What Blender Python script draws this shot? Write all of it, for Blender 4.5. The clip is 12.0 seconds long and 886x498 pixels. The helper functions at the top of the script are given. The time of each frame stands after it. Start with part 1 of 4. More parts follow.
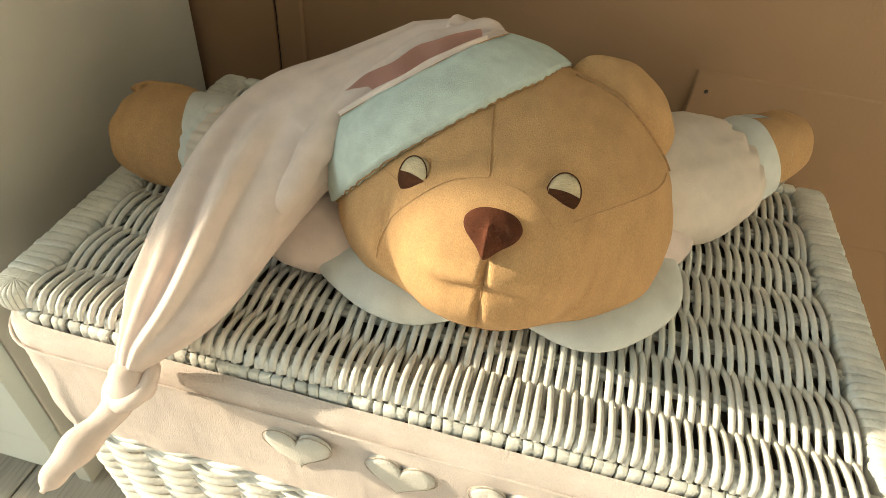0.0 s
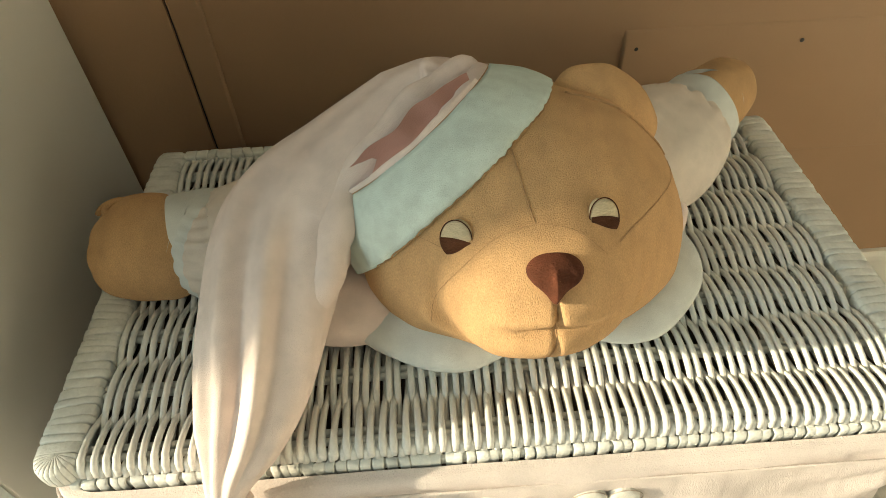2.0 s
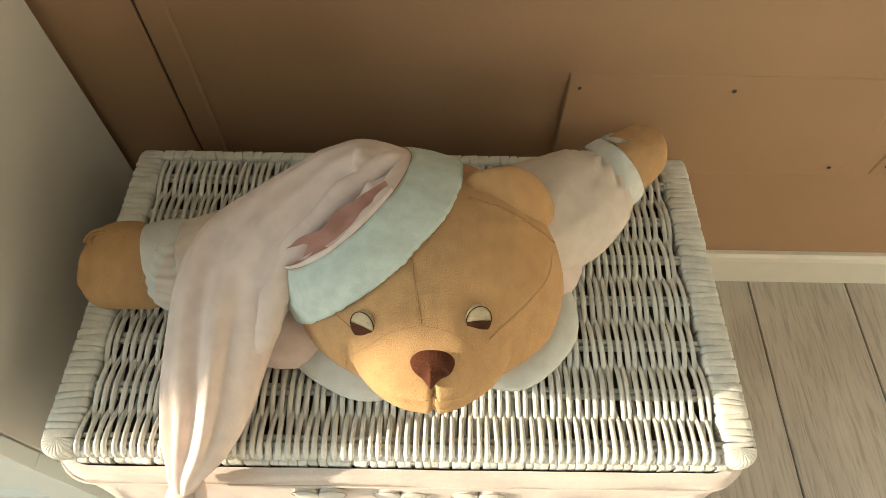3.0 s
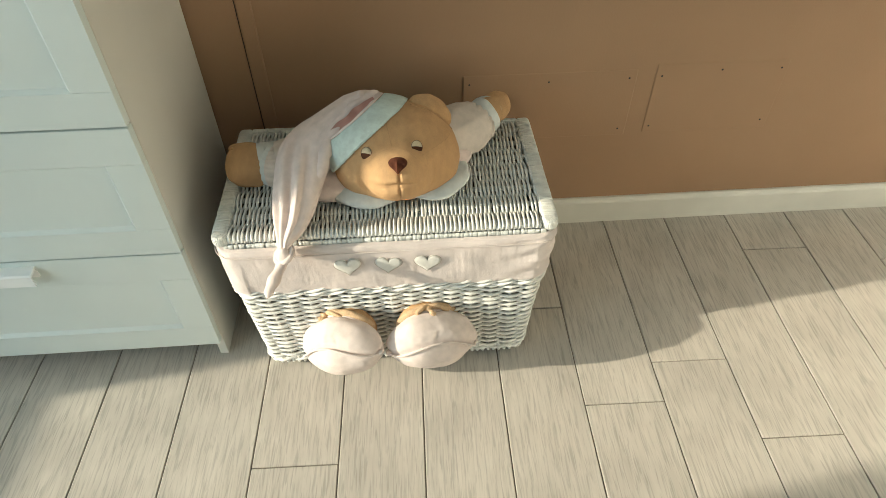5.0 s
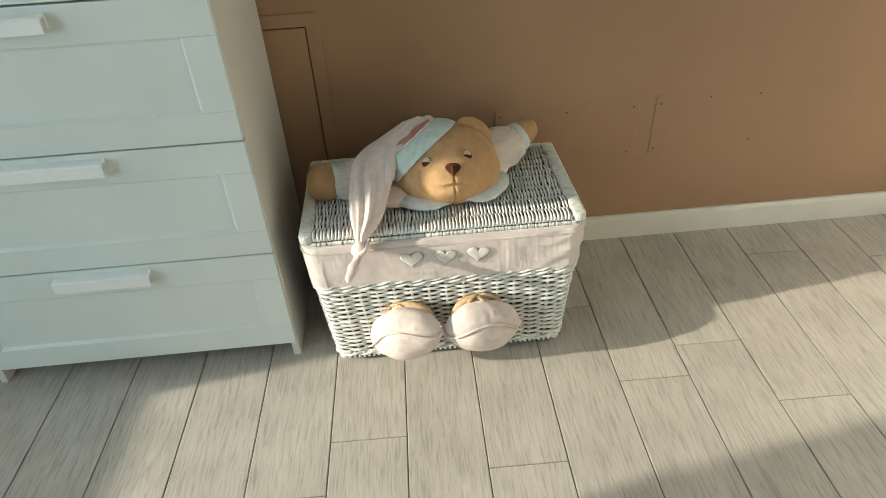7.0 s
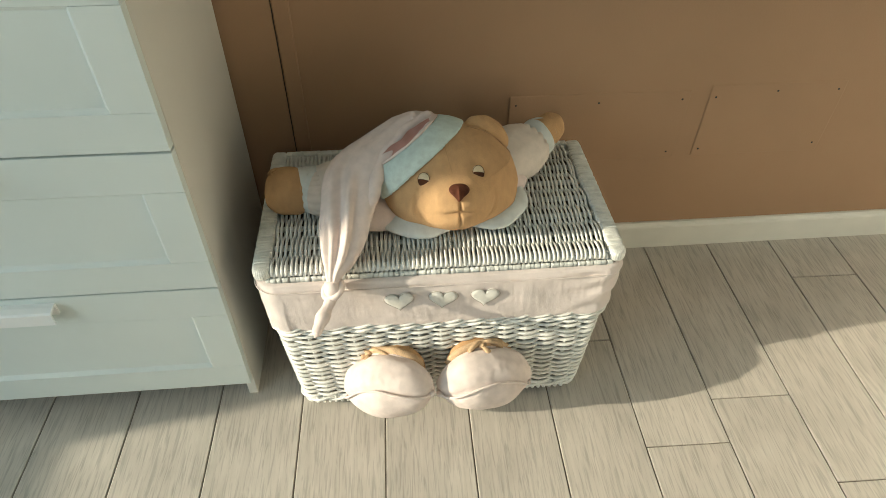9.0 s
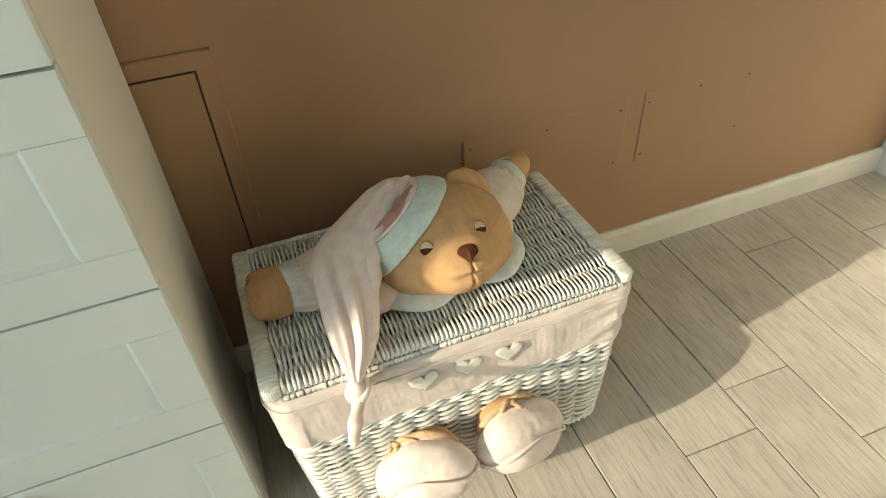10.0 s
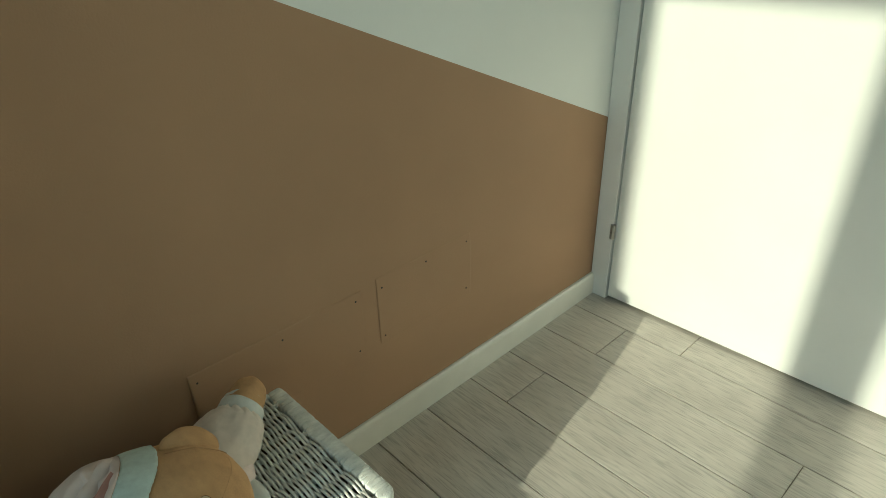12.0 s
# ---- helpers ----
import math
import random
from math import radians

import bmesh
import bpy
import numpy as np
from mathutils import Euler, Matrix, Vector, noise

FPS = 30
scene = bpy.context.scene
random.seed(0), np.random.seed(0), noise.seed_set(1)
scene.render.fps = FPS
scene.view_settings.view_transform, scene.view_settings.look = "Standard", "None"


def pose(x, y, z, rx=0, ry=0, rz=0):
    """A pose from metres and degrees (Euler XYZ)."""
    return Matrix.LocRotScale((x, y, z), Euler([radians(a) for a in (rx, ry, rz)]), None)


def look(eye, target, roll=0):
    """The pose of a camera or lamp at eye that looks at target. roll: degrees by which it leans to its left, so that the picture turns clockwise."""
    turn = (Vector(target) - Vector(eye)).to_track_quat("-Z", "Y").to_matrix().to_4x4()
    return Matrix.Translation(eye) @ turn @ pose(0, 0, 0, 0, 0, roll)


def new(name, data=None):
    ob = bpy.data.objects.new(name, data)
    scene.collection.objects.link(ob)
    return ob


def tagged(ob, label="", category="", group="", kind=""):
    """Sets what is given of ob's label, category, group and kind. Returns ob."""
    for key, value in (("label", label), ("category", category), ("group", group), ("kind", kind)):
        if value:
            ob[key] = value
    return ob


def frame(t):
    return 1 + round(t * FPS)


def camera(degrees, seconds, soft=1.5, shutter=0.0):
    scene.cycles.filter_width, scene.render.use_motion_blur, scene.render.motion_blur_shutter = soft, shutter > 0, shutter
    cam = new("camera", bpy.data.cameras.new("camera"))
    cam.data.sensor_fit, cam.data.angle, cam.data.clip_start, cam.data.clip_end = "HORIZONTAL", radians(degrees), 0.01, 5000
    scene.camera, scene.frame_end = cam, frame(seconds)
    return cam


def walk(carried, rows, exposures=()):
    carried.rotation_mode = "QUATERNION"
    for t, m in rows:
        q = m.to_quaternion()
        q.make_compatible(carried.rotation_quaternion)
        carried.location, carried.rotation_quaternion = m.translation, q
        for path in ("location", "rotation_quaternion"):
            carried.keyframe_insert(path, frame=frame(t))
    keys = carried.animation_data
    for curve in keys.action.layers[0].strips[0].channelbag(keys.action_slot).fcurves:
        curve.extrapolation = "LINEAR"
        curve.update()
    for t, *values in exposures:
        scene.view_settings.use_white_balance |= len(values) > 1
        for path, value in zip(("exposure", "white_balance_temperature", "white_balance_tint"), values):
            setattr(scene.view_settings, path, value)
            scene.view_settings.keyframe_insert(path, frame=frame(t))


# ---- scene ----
cam = camera(70.8, 12.0, soft=0.5)
PATH = [
    (0, (0.044, -0.63, 0.715), (-0.215, 0.821, -0.636), 5.9),
    (0.5, (0.088, -0.709, 0.703), (-0.239, 0.806, -0.561), 1.6),
    (1, (0.08, -0.702, 0.717), (-0.184, 0.874, -0.485), 0.3),
    (1.5, (0.008, -0.657, 0.729), (-0.236, 0.766, -0.655), -3.8),
    (2, (-0.047, -0.6, 0.761), (-0.005, 0.786, -0.681), -2.6),
    (2.5, (-0.021, -0.511, 0.775), (-0.033, 0.677, -0.834), 0.9),
    (3, (0.026, -0.539, 0.932), (0.042, 0.518, -0.767), 1.7),
    (3.5, (0.021, -0.672, 1.090), (0.036, 0.454, -0.563), -2.2),
    (3.7, (-0.006, -0.752, 1.076), (0.158, 0.376, -0.567), 3.0),
    (5.3, (0.048, -1.326, 1.156), (0.129, 0.178, -0.159), -1.0),
    (5.5, (0.015, -1.385, 1.15), (0.119, 0.16, -0.117), -2.2),
    (6, (-0.073, -1.492, 1.141), (0.04, 0.015, -0.168), -3.2),
    (6.5, (-0.074, -1.513, 1.154), (0.002, 0.08, -0.052), -3.5),
    (7, (-0.076, -1.514, 1.15), (0.02, 0.079, -0.055), -3.0),
    (7.2, (-0.078, -1.517, 1.147), (0.009, 0.053, -0.09), -3.6),
    (8.8, (-0.075, -1.174, 1.101), (0.031, 0.272, -0.277), 0.9),
    (9, (-0.08, -1.143, 1.105), (0.067, 0.303, -0.269), 0.9),
    (9.5, (-0.171, -1.064, 1.104), (0.136, 0.44, -0.178), -2.1),
    (10, (-0.246, -1.019, 1.102), (0.261, 0.416, -0.196), -3.6),
    (10.5, (-0.26, -1.008, 1.097), (0.303, 0.402, -0.206), -3.0),
    (11, (-0.219, -0.973, 1.096), (0.359, 0.452, -0.182), -2.7),
    (11.3, (-0.169, -0.932, 1.117), (0.503, 0.496, -0.11), -0.8),
    (11.5, (-0.146, -0.924, 1.139), (0.634, 0.583, 0.080), -1.8),
    (11.7, (-0.12, -0.925, 1.172), (0.806, 0.537, 0.169), -1.2),
    (12, (-0.091, -0.953, 1.184), (1.112, 0.31, 0.206), -1.6),
]
# the camera's own exposure and white balance: seconds, stops, kelvin, tint
EXPOSURES = [(0, 0.62, 7000, 5), (0.5, 0.27, 6750, 1), (1.0, 0.30, 6750, 1), (1.5, 0.31, 6750, 1), (2.0, 0.55, 6950, 3), (2.5, 0.55, 7200, 6), (3.0, 0.72, 7000, 9), (3.5, 0.75, 6850, 7), (5.5, 0.24, 6000, 4), (7, 0.17, 5950, 5), (9, 0.20, 6200, 4), (9.5, 0.28, 6500, 4), (10, 0.30, 6600, 4), (11, 0.33, 6500, 5), (11.5, 0.64, 5950, -7), (12, -0.22, 5700, -11)]
walk(cam, [(t, look(eye, target, roll)) for t, eye, target, roll in PATH], EXPOSURES)

# ---- light ----
SUN_WAY = Vector((1.0, 0.16, -0.31)).normalized()
world = bpy.data.worlds.new("world")
scene.world = world
world.use_nodes = True
wn = world.node_tree.nodes
sky = wn.new("ShaderNodeTexSky")
sky.sky_type, sky.sun_disc = "NISHITA", False
sky.sun_elevation, sky.sun_rotation = radians(17), radians(279)
world.node_tree.links.new(sky.outputs[0], wn["Background"].inputs[0])
wn["Background"].inputs[1].default_value = 0.12

sun = new("sun", bpy.data.lights.new("sun", "SUN"))
sun.data.energy, sun.data.angle, sun.data.color = 5.3, radians(0.8), (1.0, 0.86, 0.66)
sun.matrix_world = look((-6, -1.5, 3), Vector((-6, -1.5, 3)) + SUN_WAY)


def window_light(y, z, w, h, watts):
    lamp = new("window_light", bpy.data.lights.new("window_light", "AREA"))
    lamp.data.shape, lamp.data.size, lamp.data.size_y = "RECTANGLE", w, h
    lamp.data.energy, lamp.data.color = watts, (0.74, 0.93, 1.0)
    lamp.matrix_world = look((-2.58, y, z), (-1.0, y, z))


window_light(-1.05, 1.43, 0.48, 1.66, 3.8)
window_light(-2.45, 1.43, 1.86, 1.66, 25.0)


# ---- materials ----
def mat(name, color, rough=0.6, vary=0.08, scale=8.0, bump=0.0, bump_scale=200.0, metal=0.0, sheen=0.0, stretch=(1, 1, 1), island=0.0, spec=0.5, fine=0.0, alt=None):
    """A surface with broad stains, fine grain and relief at real size."""
    m = bpy.data.materials.new(name)
    m.use_nodes = True
    t = m.node_tree
    b = t.nodes["Principled BSDF"]
    b.inputs["Roughness"].default_value, b.inputs["Metallic"].default_value = rough, metal
    b.inputs["Specular IOR Level"].default_value = spec
    if sheen:
        b.inputs["Sheen Weight"].default_value, b.inputs["Sheen Roughness"].default_value = sheen * 0.6, 0.45
        b.inputs["Sheen Tint"].default_value = (*color, 1)
    co = t.nodes.new("ShaderNodeTexCoord")
    mp = t.nodes.new("ShaderNodeMapping")
    mp.inputs["Scale"].default_value = stretch
    t.links.new(co.outputs["Object"], mp.inputs[0])
    n1 = t.nodes.new("ShaderNodeTexNoise")
    n1.inputs["Scale"].default_value, n1.inputs["Detail"].default_value = scale, 5
    n2 = t.nodes.new("ShaderNodeTexNoise")
    n2.inputs["Scale"].default_value, n2.inputs["Detail"].default_value = bump_scale, 4
    for n in (n1, n2):
        t.links.new(mp.outputs[0], n.inputs["Vector"])
    mix = t.nodes.new("ShaderNodeMix")
    mix.data_type = "RGBA"
    dark = [max(0, c * (1 - 2 * vary)) for c in color]
    lite = [min(1, c * (1 + vary)) for c in color]
    if alt:
        dark = list(alt)
    mix.inputs[6].default_value, mix.inputs[7].default_value = (*dark, 1), (*lite, 1)
    ramp = t.nodes.new("ShaderNodeMapRange")
    ramp.inputs[1].default_value, ramp.inputs[2].default_value = 0.3, 0.65
    t.links.new(n1.outputs[0], ramp.inputs[0])
    t.links.new(ramp.outputs[0], mix.inputs[0])
    out = mix.outputs[2]
    if fine:
        mul = t.nodes.new("ShaderNodeMix")
        mul.data_type, mul.blend_type = "RGBA", "MULTIPLY"
        r2 = t.nodes.new("ShaderNodeMapRange")
        r2.inputs[1].default_value, r2.inputs[2].default_value = 0.3, 0.7
        r2.inputs[3].default_value, r2.inputs[4].default_value = 1 - fine, 1
        t.links.new(n2.outputs[0], r2.inputs[0])
        mul.inputs[0].default_value = 1
        t.links.new(out, mul.inputs[6])
        t.links.new(r2.outputs[0], mul.inputs[7])
        out = mul.outputs[2]
    if island:
        info = t.nodes.new("ShaderNodeObjectInfo")
        r3 = t.nodes.new("ShaderNodeMapRange")
        r3.inputs[3].default_value, r3.inputs[4].default_value = 1 - island, 1 + island * 0.4
        t.links.new(info.outputs["Random"], r3.inputs[0])
        mu = t.nodes.new("ShaderNodeMix")
        mu.data_type, mu.blend_type = "RGBA", "MULTIPLY"
        mu.inputs[0].default_value = 1
        t.links.new(out, mu.inputs[6])
        t.links.new(r3.outputs[0], mu.inputs[7])
        out = mu.outputs[2]
    t.links.new(out, b.inputs["Base Color"])
    if bump:
        bp = t.nodes.new("ShaderNodeBump")
        bp.inputs["Strength"].default_value, bp.inputs["Distance"].default_value = bump, 0.001
        t.links.new(n2.outputs[0], bp.inputs["Height"])
        t.links.new(bp.outputs[0], b.inputs["Normal"])
    return m


def plank_material():
    """Wood-look porcelain: grain along the plank, shifted from plank to plank."""
    m = mat("plank_tile", (0.50, 0.455, 0.385), 0.42, 0.0)
    t = m.node_tree
    b = t.nodes["Principled BSDF"]
    co = t.nodes.new("ShaderNodeTexCoord")
    info = t.nodes.new("ShaderNodeObjectInfo")
    sc = t.nodes.new("ShaderNodeVectorMath")
    sc.operation = "MULTIPLY_ADD"
    sc.inputs[1].default_value = (1, 1, 1)
    cmb = t.nodes.new("ShaderNodeCombineXYZ")
    mul = t.nodes.new("ShaderNodeMath")
    mul.operation, mul.inputs[1].default_value = "MULTIPLY", 37.0
    t.links.new(info.outputs["Random"], mul.inputs[0])
    t.links.new(mul.outputs[0], cmb.inputs[1])
    t.links.new(mul.outputs[0], cmb.inputs[0])
    t.links.new(co.outputs["Object"], sc.inputs[0])
    t.links.new(cmb.outputs[0], sc.inputs[2])
    mp = t.nodes.new("ShaderNodeMapping")
    mp.inputs["Scale"].default_value = (60, 5.5, 1)
    t.links.new(sc.outputs[0], mp.inputs[0])
    g1 = t.nodes.new("ShaderNodeTexNoise")
    g1.inputs["Scale"].default_value, g1.inputs["Detail"].default_value, g1.inputs["Distortion"].default_value = 1.0, 7, 1.1
    t.links.new(mp.outputs[0], g1.inputs["Vector"])
    mp2 = t.nodes.new("ShaderNodeMapping")
    mp2.inputs["Scale"].default_value = (240, 15, 1)
    t.links.new(sc.outputs[0], mp2.inputs[0])
    g2 = t.nodes.new("ShaderNodeTexNoise")
    g2.inputs["Scale"].default_value, g2.inputs["Detail"].default_value, g2.inputs["Distortion"].default_value = 1.0, 8, 0.8
    t.links.new(mp2.outputs[0], g2.inputs["Vector"])
    g3 = t.nodes.new("ShaderNodeTexNoise")
    g3.inputs["Scale"].default_value, g3.inputs["Detail"].default_value = 7.0, 4
    t.links.new(sc.outputs[0], g3.inputs["Vector"])
    ramp = t.nodes.new("ShaderNodeValToRGB")
    ramp.color_ramp.elements[0].position, ramp.color_ramp.elements[0].color = 0.28, (0.475, 0.435, 0.375, 1)
    ramp.color_ramp.elements[1].position, ramp.color_ramp.elements[1].color = 0.64, (0.555, 0.510, 0.445, 1)
    t.links.new(g1.outputs[0], ramp.inputs[0])
    out = ramp.outputs[0]
    for src, lo, hi in ((g2, 0.76, 0.52), (g3, 0.90, 0.60)):
        r = t.nodes.new("ShaderNodeMapRange")
        r.inputs[1].default_value, r.inputs[2].default_value, r.inputs[3].default_value, r.inputs[4].default_value = 0.35, hi, lo, 1.03
        t.links.new(src.outputs[0], r.inputs[0])
        mx = t.nodes.new("ShaderNodeMix")
        mx.data_type, mx.blend_type = "RGBA", "MULTIPLY"
        mx.inputs[0].default_value = 1
        t.links.new(out, mx.inputs[6])
        t.links.new(r.outputs[0], mx.inputs[7])
        out = mx.outputs[2]
    t.links.new(out, b.inputs["Base Color"])
    bp = t.nodes.new("ShaderNodeBump")
    bp.inputs["Strength"].default_value, bp.inputs["Distance"].default_value = 0.35, 0.0006
    t.links.new(g2.outputs[0], bp.inputs["Height"])
    t.links.new(bp.outputs[0], b.inputs["Normal"])
    return m


BROWN = mat("brown_wall_paint", (0.368, 0.228, 0.134), 0.75, 0.035, 2.5, 0.25, 260, spec=0.3)
WHITE_WALL = mat("white_wall_paint", (0.80, 0.80, 0.76), 0.8, 0.015, 2.5, 0.2, 260)
# unseen far wall and ceiling, darkened to weaken the room's bounced light
FAR_WALL = mat("low_bounce_wall_paint", (0.30, 0.28, 0.25), 0.8, 0.02, 2.5, 0.2, 260)
CEILING = mat("ceiling_paint", (0.62, 0.61, 0.58), 0.85, 0.015, 2.0, 0.1, 200)
SKIRT = mat("cream_skirting", (0.76, 0.73, 0.65), 0.45, 0.03, 9, 0.05, 120)
DOOR_WHITE = mat("white_door_lacquer", (0.70, 0.69, 0.655), 0.32, 0.01, 5, 0.03, 90)
# white lacquer with the cool cast of the window's skylight mixed in
LACQUER = mat("sky_tinted_white_lacquer", (0.70, 0.755, 0.725), 0.45, 0.015, 6, 0.04, 300)
SIDE_LACQUER = mat("cabinet_side_foil", (0.68, 0.66, 0.60), 0.5, 0.015, 6, 0.03, 300)
HANDLE = mat("white_metal_handle", (0.86, 0.87, 0.86), 0.3, 0.01, 20, 0.0)
DARK = mat("dark_gap", (0.05, 0.045, 0.04), 0.9, 0.1, 30)
GROUT = mat("grey_grout", (0.20, 0.17, 0.135), 0.95, 0.1, 40, 0.2, 500)
PLANK = plank_material()
WICKER = mat("white_painted_wicker", (0.86, 0.845, 0.79), 0.5, 0.07, 60, 0.5, 420, stretch=(1, 0.25, 1), island=0.10, fine=0.10)
WRAP = mat("white_wrapped_strip", (0.84, 0.84, 0.78), 0.5, 0.08, 45, 0.45, 380, island=0.10, fine=0.08)
# dark brown carries the shade seen through the weave's gaps
INNER_SHADE = mat("basket_inner_shade", (0.16, 0.13, 0.10), 0.9, 0.15, 20, 0.3, 120)
BLUSH = mat("blush_cotton_band", (0.76, 0.665, 0.62), 0.9, 0.05, 25, 0.7, 900, sheen=0.25, fine=0.10)
IVORY = mat("ivory_heart_plush", (0.80, 0.77, 0.71), 0.95, 0.05, 40, 0.9, 1100, sheen=0.3, fine=0.1)
STITCH = mat("taupe_stitching", (0.50, 0.43, 0.36), 0.9, 0.15, 300, 0.5, 900)
TAN = mat("tan_plush", (0.62, 0.375, 0.180), 0.95, 0.045, 60, 0.75, 1100, sheen=0.35, stretch=(1.6, 1, 0.5), fine=0.26)
TAN_SEAM = mat("brown_seam_thread", (0.44, 0.26, 0.125), 0.9, 0.15, 300, 0.4, 900)
BROWN_PLUSH = mat("brown_nose_plush", (0.115, 0.038, 0.020), 0.9, 0.15, 60, 0.9, 900, sheen=0.3, fine=0.25, spec=0.15)
EYE_CREAM = mat("cream_eye_embroidery", (0.72, 0.60, 0.40), 0.6, 0.06, 60, 1.0, 700, stretch=(0.25, 1, 4), fine=0.22)
EYE_BROWN = mat("brown_eye_embroidery", (0.10, 0.035, 0.015), 0.7, 0.12, 60, 1.0, 700, stretch=(0.25, 1, 4), fine=0.3, spec=0.15)
RIBBON = mat("pale_tan_ribbon_plush", (0.66, 0.455, 0.27), 0.95, 0.08, 120, 0.8, 700, sheen=0.35, fine=0.25)
PINK = mat("pale_pink_plush", (0.85, 0.71, 0.65), 0.95, 0.05, 55, 0.45, 1700, sheen=0.4, fine=0.12)
# pink lining, its base colour darkened for the shade in the cap's hollow
PINK_SHADED = mat("shaded_pink_lining", (0.52, 0.28, 0.23), 0.95, 0.06, 20, 0.40, 1300, sheen=0.3, fine=0.08)
SLEEVE = mat("off_white_sleeve_plush", (0.76, 0.67, 0.59), 0.95, 0.05, 55, 0.45, 1700, sheen=0.4, fine=0.10)
AQUA = mat("pale_aqua_plush", (0.66, 0.765, 0.72), 0.95, 0.06, 90, 0.45, 1700, sheen=0.4, fine=0.16)
COLLAR = mat("pale_blue_white_collar", (0.71, 0.73, 0.70), 0.95, 0.05, 55, 0.45, 1700, sheen=0.4, fine=0.10)
FOOT_PLUSH = mat("pale_pink_foot_plush", (0.78, 0.665, 0.61), 0.95, 0.05, 55, 0.45, 1700, sheen=0.4, fine=0.10)
GREY_INK = mat("grey_embroidery", (0.34, 0.36, 0.38), 0.9, 0.1, 200)
STEEL = mat("brushed_steel", (0.36, 0.35, 0.32), 0.35, 0.1, 80, 0.1, 300, metal=1.0)
FRAME_PVC = mat("white_window_frame", (0.8, 0.8, 0.78), 0.4, 0.01, 8)
GLASS = bpy.data.materials.new("window_glass")
GLASS.use_nodes = True
GLASS.node_tree.nodes["Principled BSDF"].inputs["Transmission Weight"].default_value = 1
GLASS.node_tree.nodes["Principled BSDF"].inputs["Roughness"].default_value = 0.0
GLASS.node_tree.nodes["Principled BSDF"].inputs["IOR"].default_value = 1.05


# ---- mesh helpers ----
class Shape:
    """Collects vertices, faces and material slots for one mesh."""

    def __init__(self):
        self.v, self.f, self.m = [], [], []

    def quad_grid(self, rows, slot=0, wrap=True, cap=False):
        base, n = len(self.v), len(rows[0])
        for r in rows:
            self.v += [tuple(p) for p in r]
        for i in range(len(rows) - 1):
            s = slot(i) if callable(slot) else slot
            for j in range(n if wrap else n - 1):
                k = (j + 1) % n
                self.f.append((base + i * n + j, base + i * n + k, base + (i + 1) * n + k, base + (i + 1) * n + j))
                self.m.append(s)
        if cap:
            for i, flip in ((0, True), (len(rows) - 1, False)):
                ring = [base + i * n + j for j in range(n)]
                self.f.append(tuple(ring[::-1] if flip else ring))
                self.m.append(slot(0) if callable(slot) else slot)

    def tube(self, pts, rad, sides=6, slot=0, flat=1.0, closed=False, up=(0, 0, 1)):
        pts = [Vector(p) for p in pts]
        n = len(pts)
        rows = []
        for i, p in enumerate(pts):
            a = pts[(i - 1) % n] if closed or i else pts[0]
            b = pts[(i + 1) % n] if closed or i < n - 1 else pts[-1]
            t = (b - a).normalized()
            u = t.cross(Vector(up))
            u = u.normalized() if u.length > 1e-4 else t.orthogonal().normalized()
            w = u.cross(t)
            r = rad[i] if isinstance(rad, (list, tuple)) else rad
            rows.append([p + r * (math.cos(2 * math.pi * k / sides) * u + flat * math.sin(2 * math.pi * k / sides) * w) for k in range(sides)])
        if closed:
            rows.append(rows[0])
        self.quad_grid(rows, slot, True, cap=not closed)

    def blob(self, c, ax, ay, az, slot=0, nu=28, nv=18, bend=None):
        """An ellipsoid with three half-axis vectors; bend moves each point."""
        c, ax, ay, az = Vector(c), Vector(ax), Vector(ay), Vector(az)
        rows = []
        for i in range(nv + 1):
            th = math.pi * (0.002 + 0.996 * i / nv)
            row = []
            for j in range(nu):
                ph = 2 * math.pi * j / nu
                p = c + ax * math.sin(th) * math.cos(ph) + ay * math.sin(th) * math.sin(ph) + az * math.cos(th)
                row.append(bend(p) if bend else p)
            rows.append(row)
        self.quad_grid(rows, slot, True, cap=True)

    def box(self, x0, x1, y0, y1, z0, z1, slot=0):
        base = len(self.v)
        self.v += [(x, y, z) for z in (z0, z1) for y in (y0, y1) for x in (x0, x1)]
        for q in ((0, 2, 3, 1), (4, 5, 7, 6), (0, 1, 5, 4), (2, 6, 7, 3), (0, 4, 6, 2), (1, 3, 7, 5)):
            self.f.append(tuple(base + k for k in q))
            self.m.append(slot)

    def mesh(self, name, mats, smooth=True):
        me = bpy.data.meshes.new(name)
        me.from_pydata(self.v, [], self.f)
        for m in mats:
            me.materials.append(m)
        me.polygons.foreach_set("material_index", self.m)
        me.polygons.foreach_set("use_smooth", [smooth] * len(self.f))
        me.update()
        return me


def part(name, data, parent=None, label="", where=None):
    ob = new(name, data)
    if parent is not None:
        ob.parent = parent
    if where is not None:
        ob.matrix_basis = where
    return tagged(ob, label) if label else ob


def bevel_box(name, x0, x1, y0, y1, z0, z1, material, parent=None, label="", bevel=0.002, segs=2):
    bm = bmesh.new()
    bmesh.ops.create_cube(bm, size=1)
    bmesh.ops.scale(bm, vec=(x1 - x0, y1 - y0, z1 - z0), verts=bm.verts)
    bmesh.ops.translate(bm, vec=((x0 + x1) / 2, (y0 + y1) / 2, (z0 + z1) / 2), verts=bm.verts)
    if bevel:
        bmesh.ops.bevel(bm, geom=bm.edges[:], offset=bevel, segments=segs, affect="EDGES", profile=0.6)
    me = bpy.data.meshes.new(name)
    bm.to_mesh(me)
    bm.free()
    me.materials.append(material)
    return part(name, me, parent, label)


def noisy(p, s, a):
    return noise.noise(Vector(p) * s) * a


# ---- the room ----
XL, XR, YF, ZC = -2.6, 1.505, -3.6, 2.7
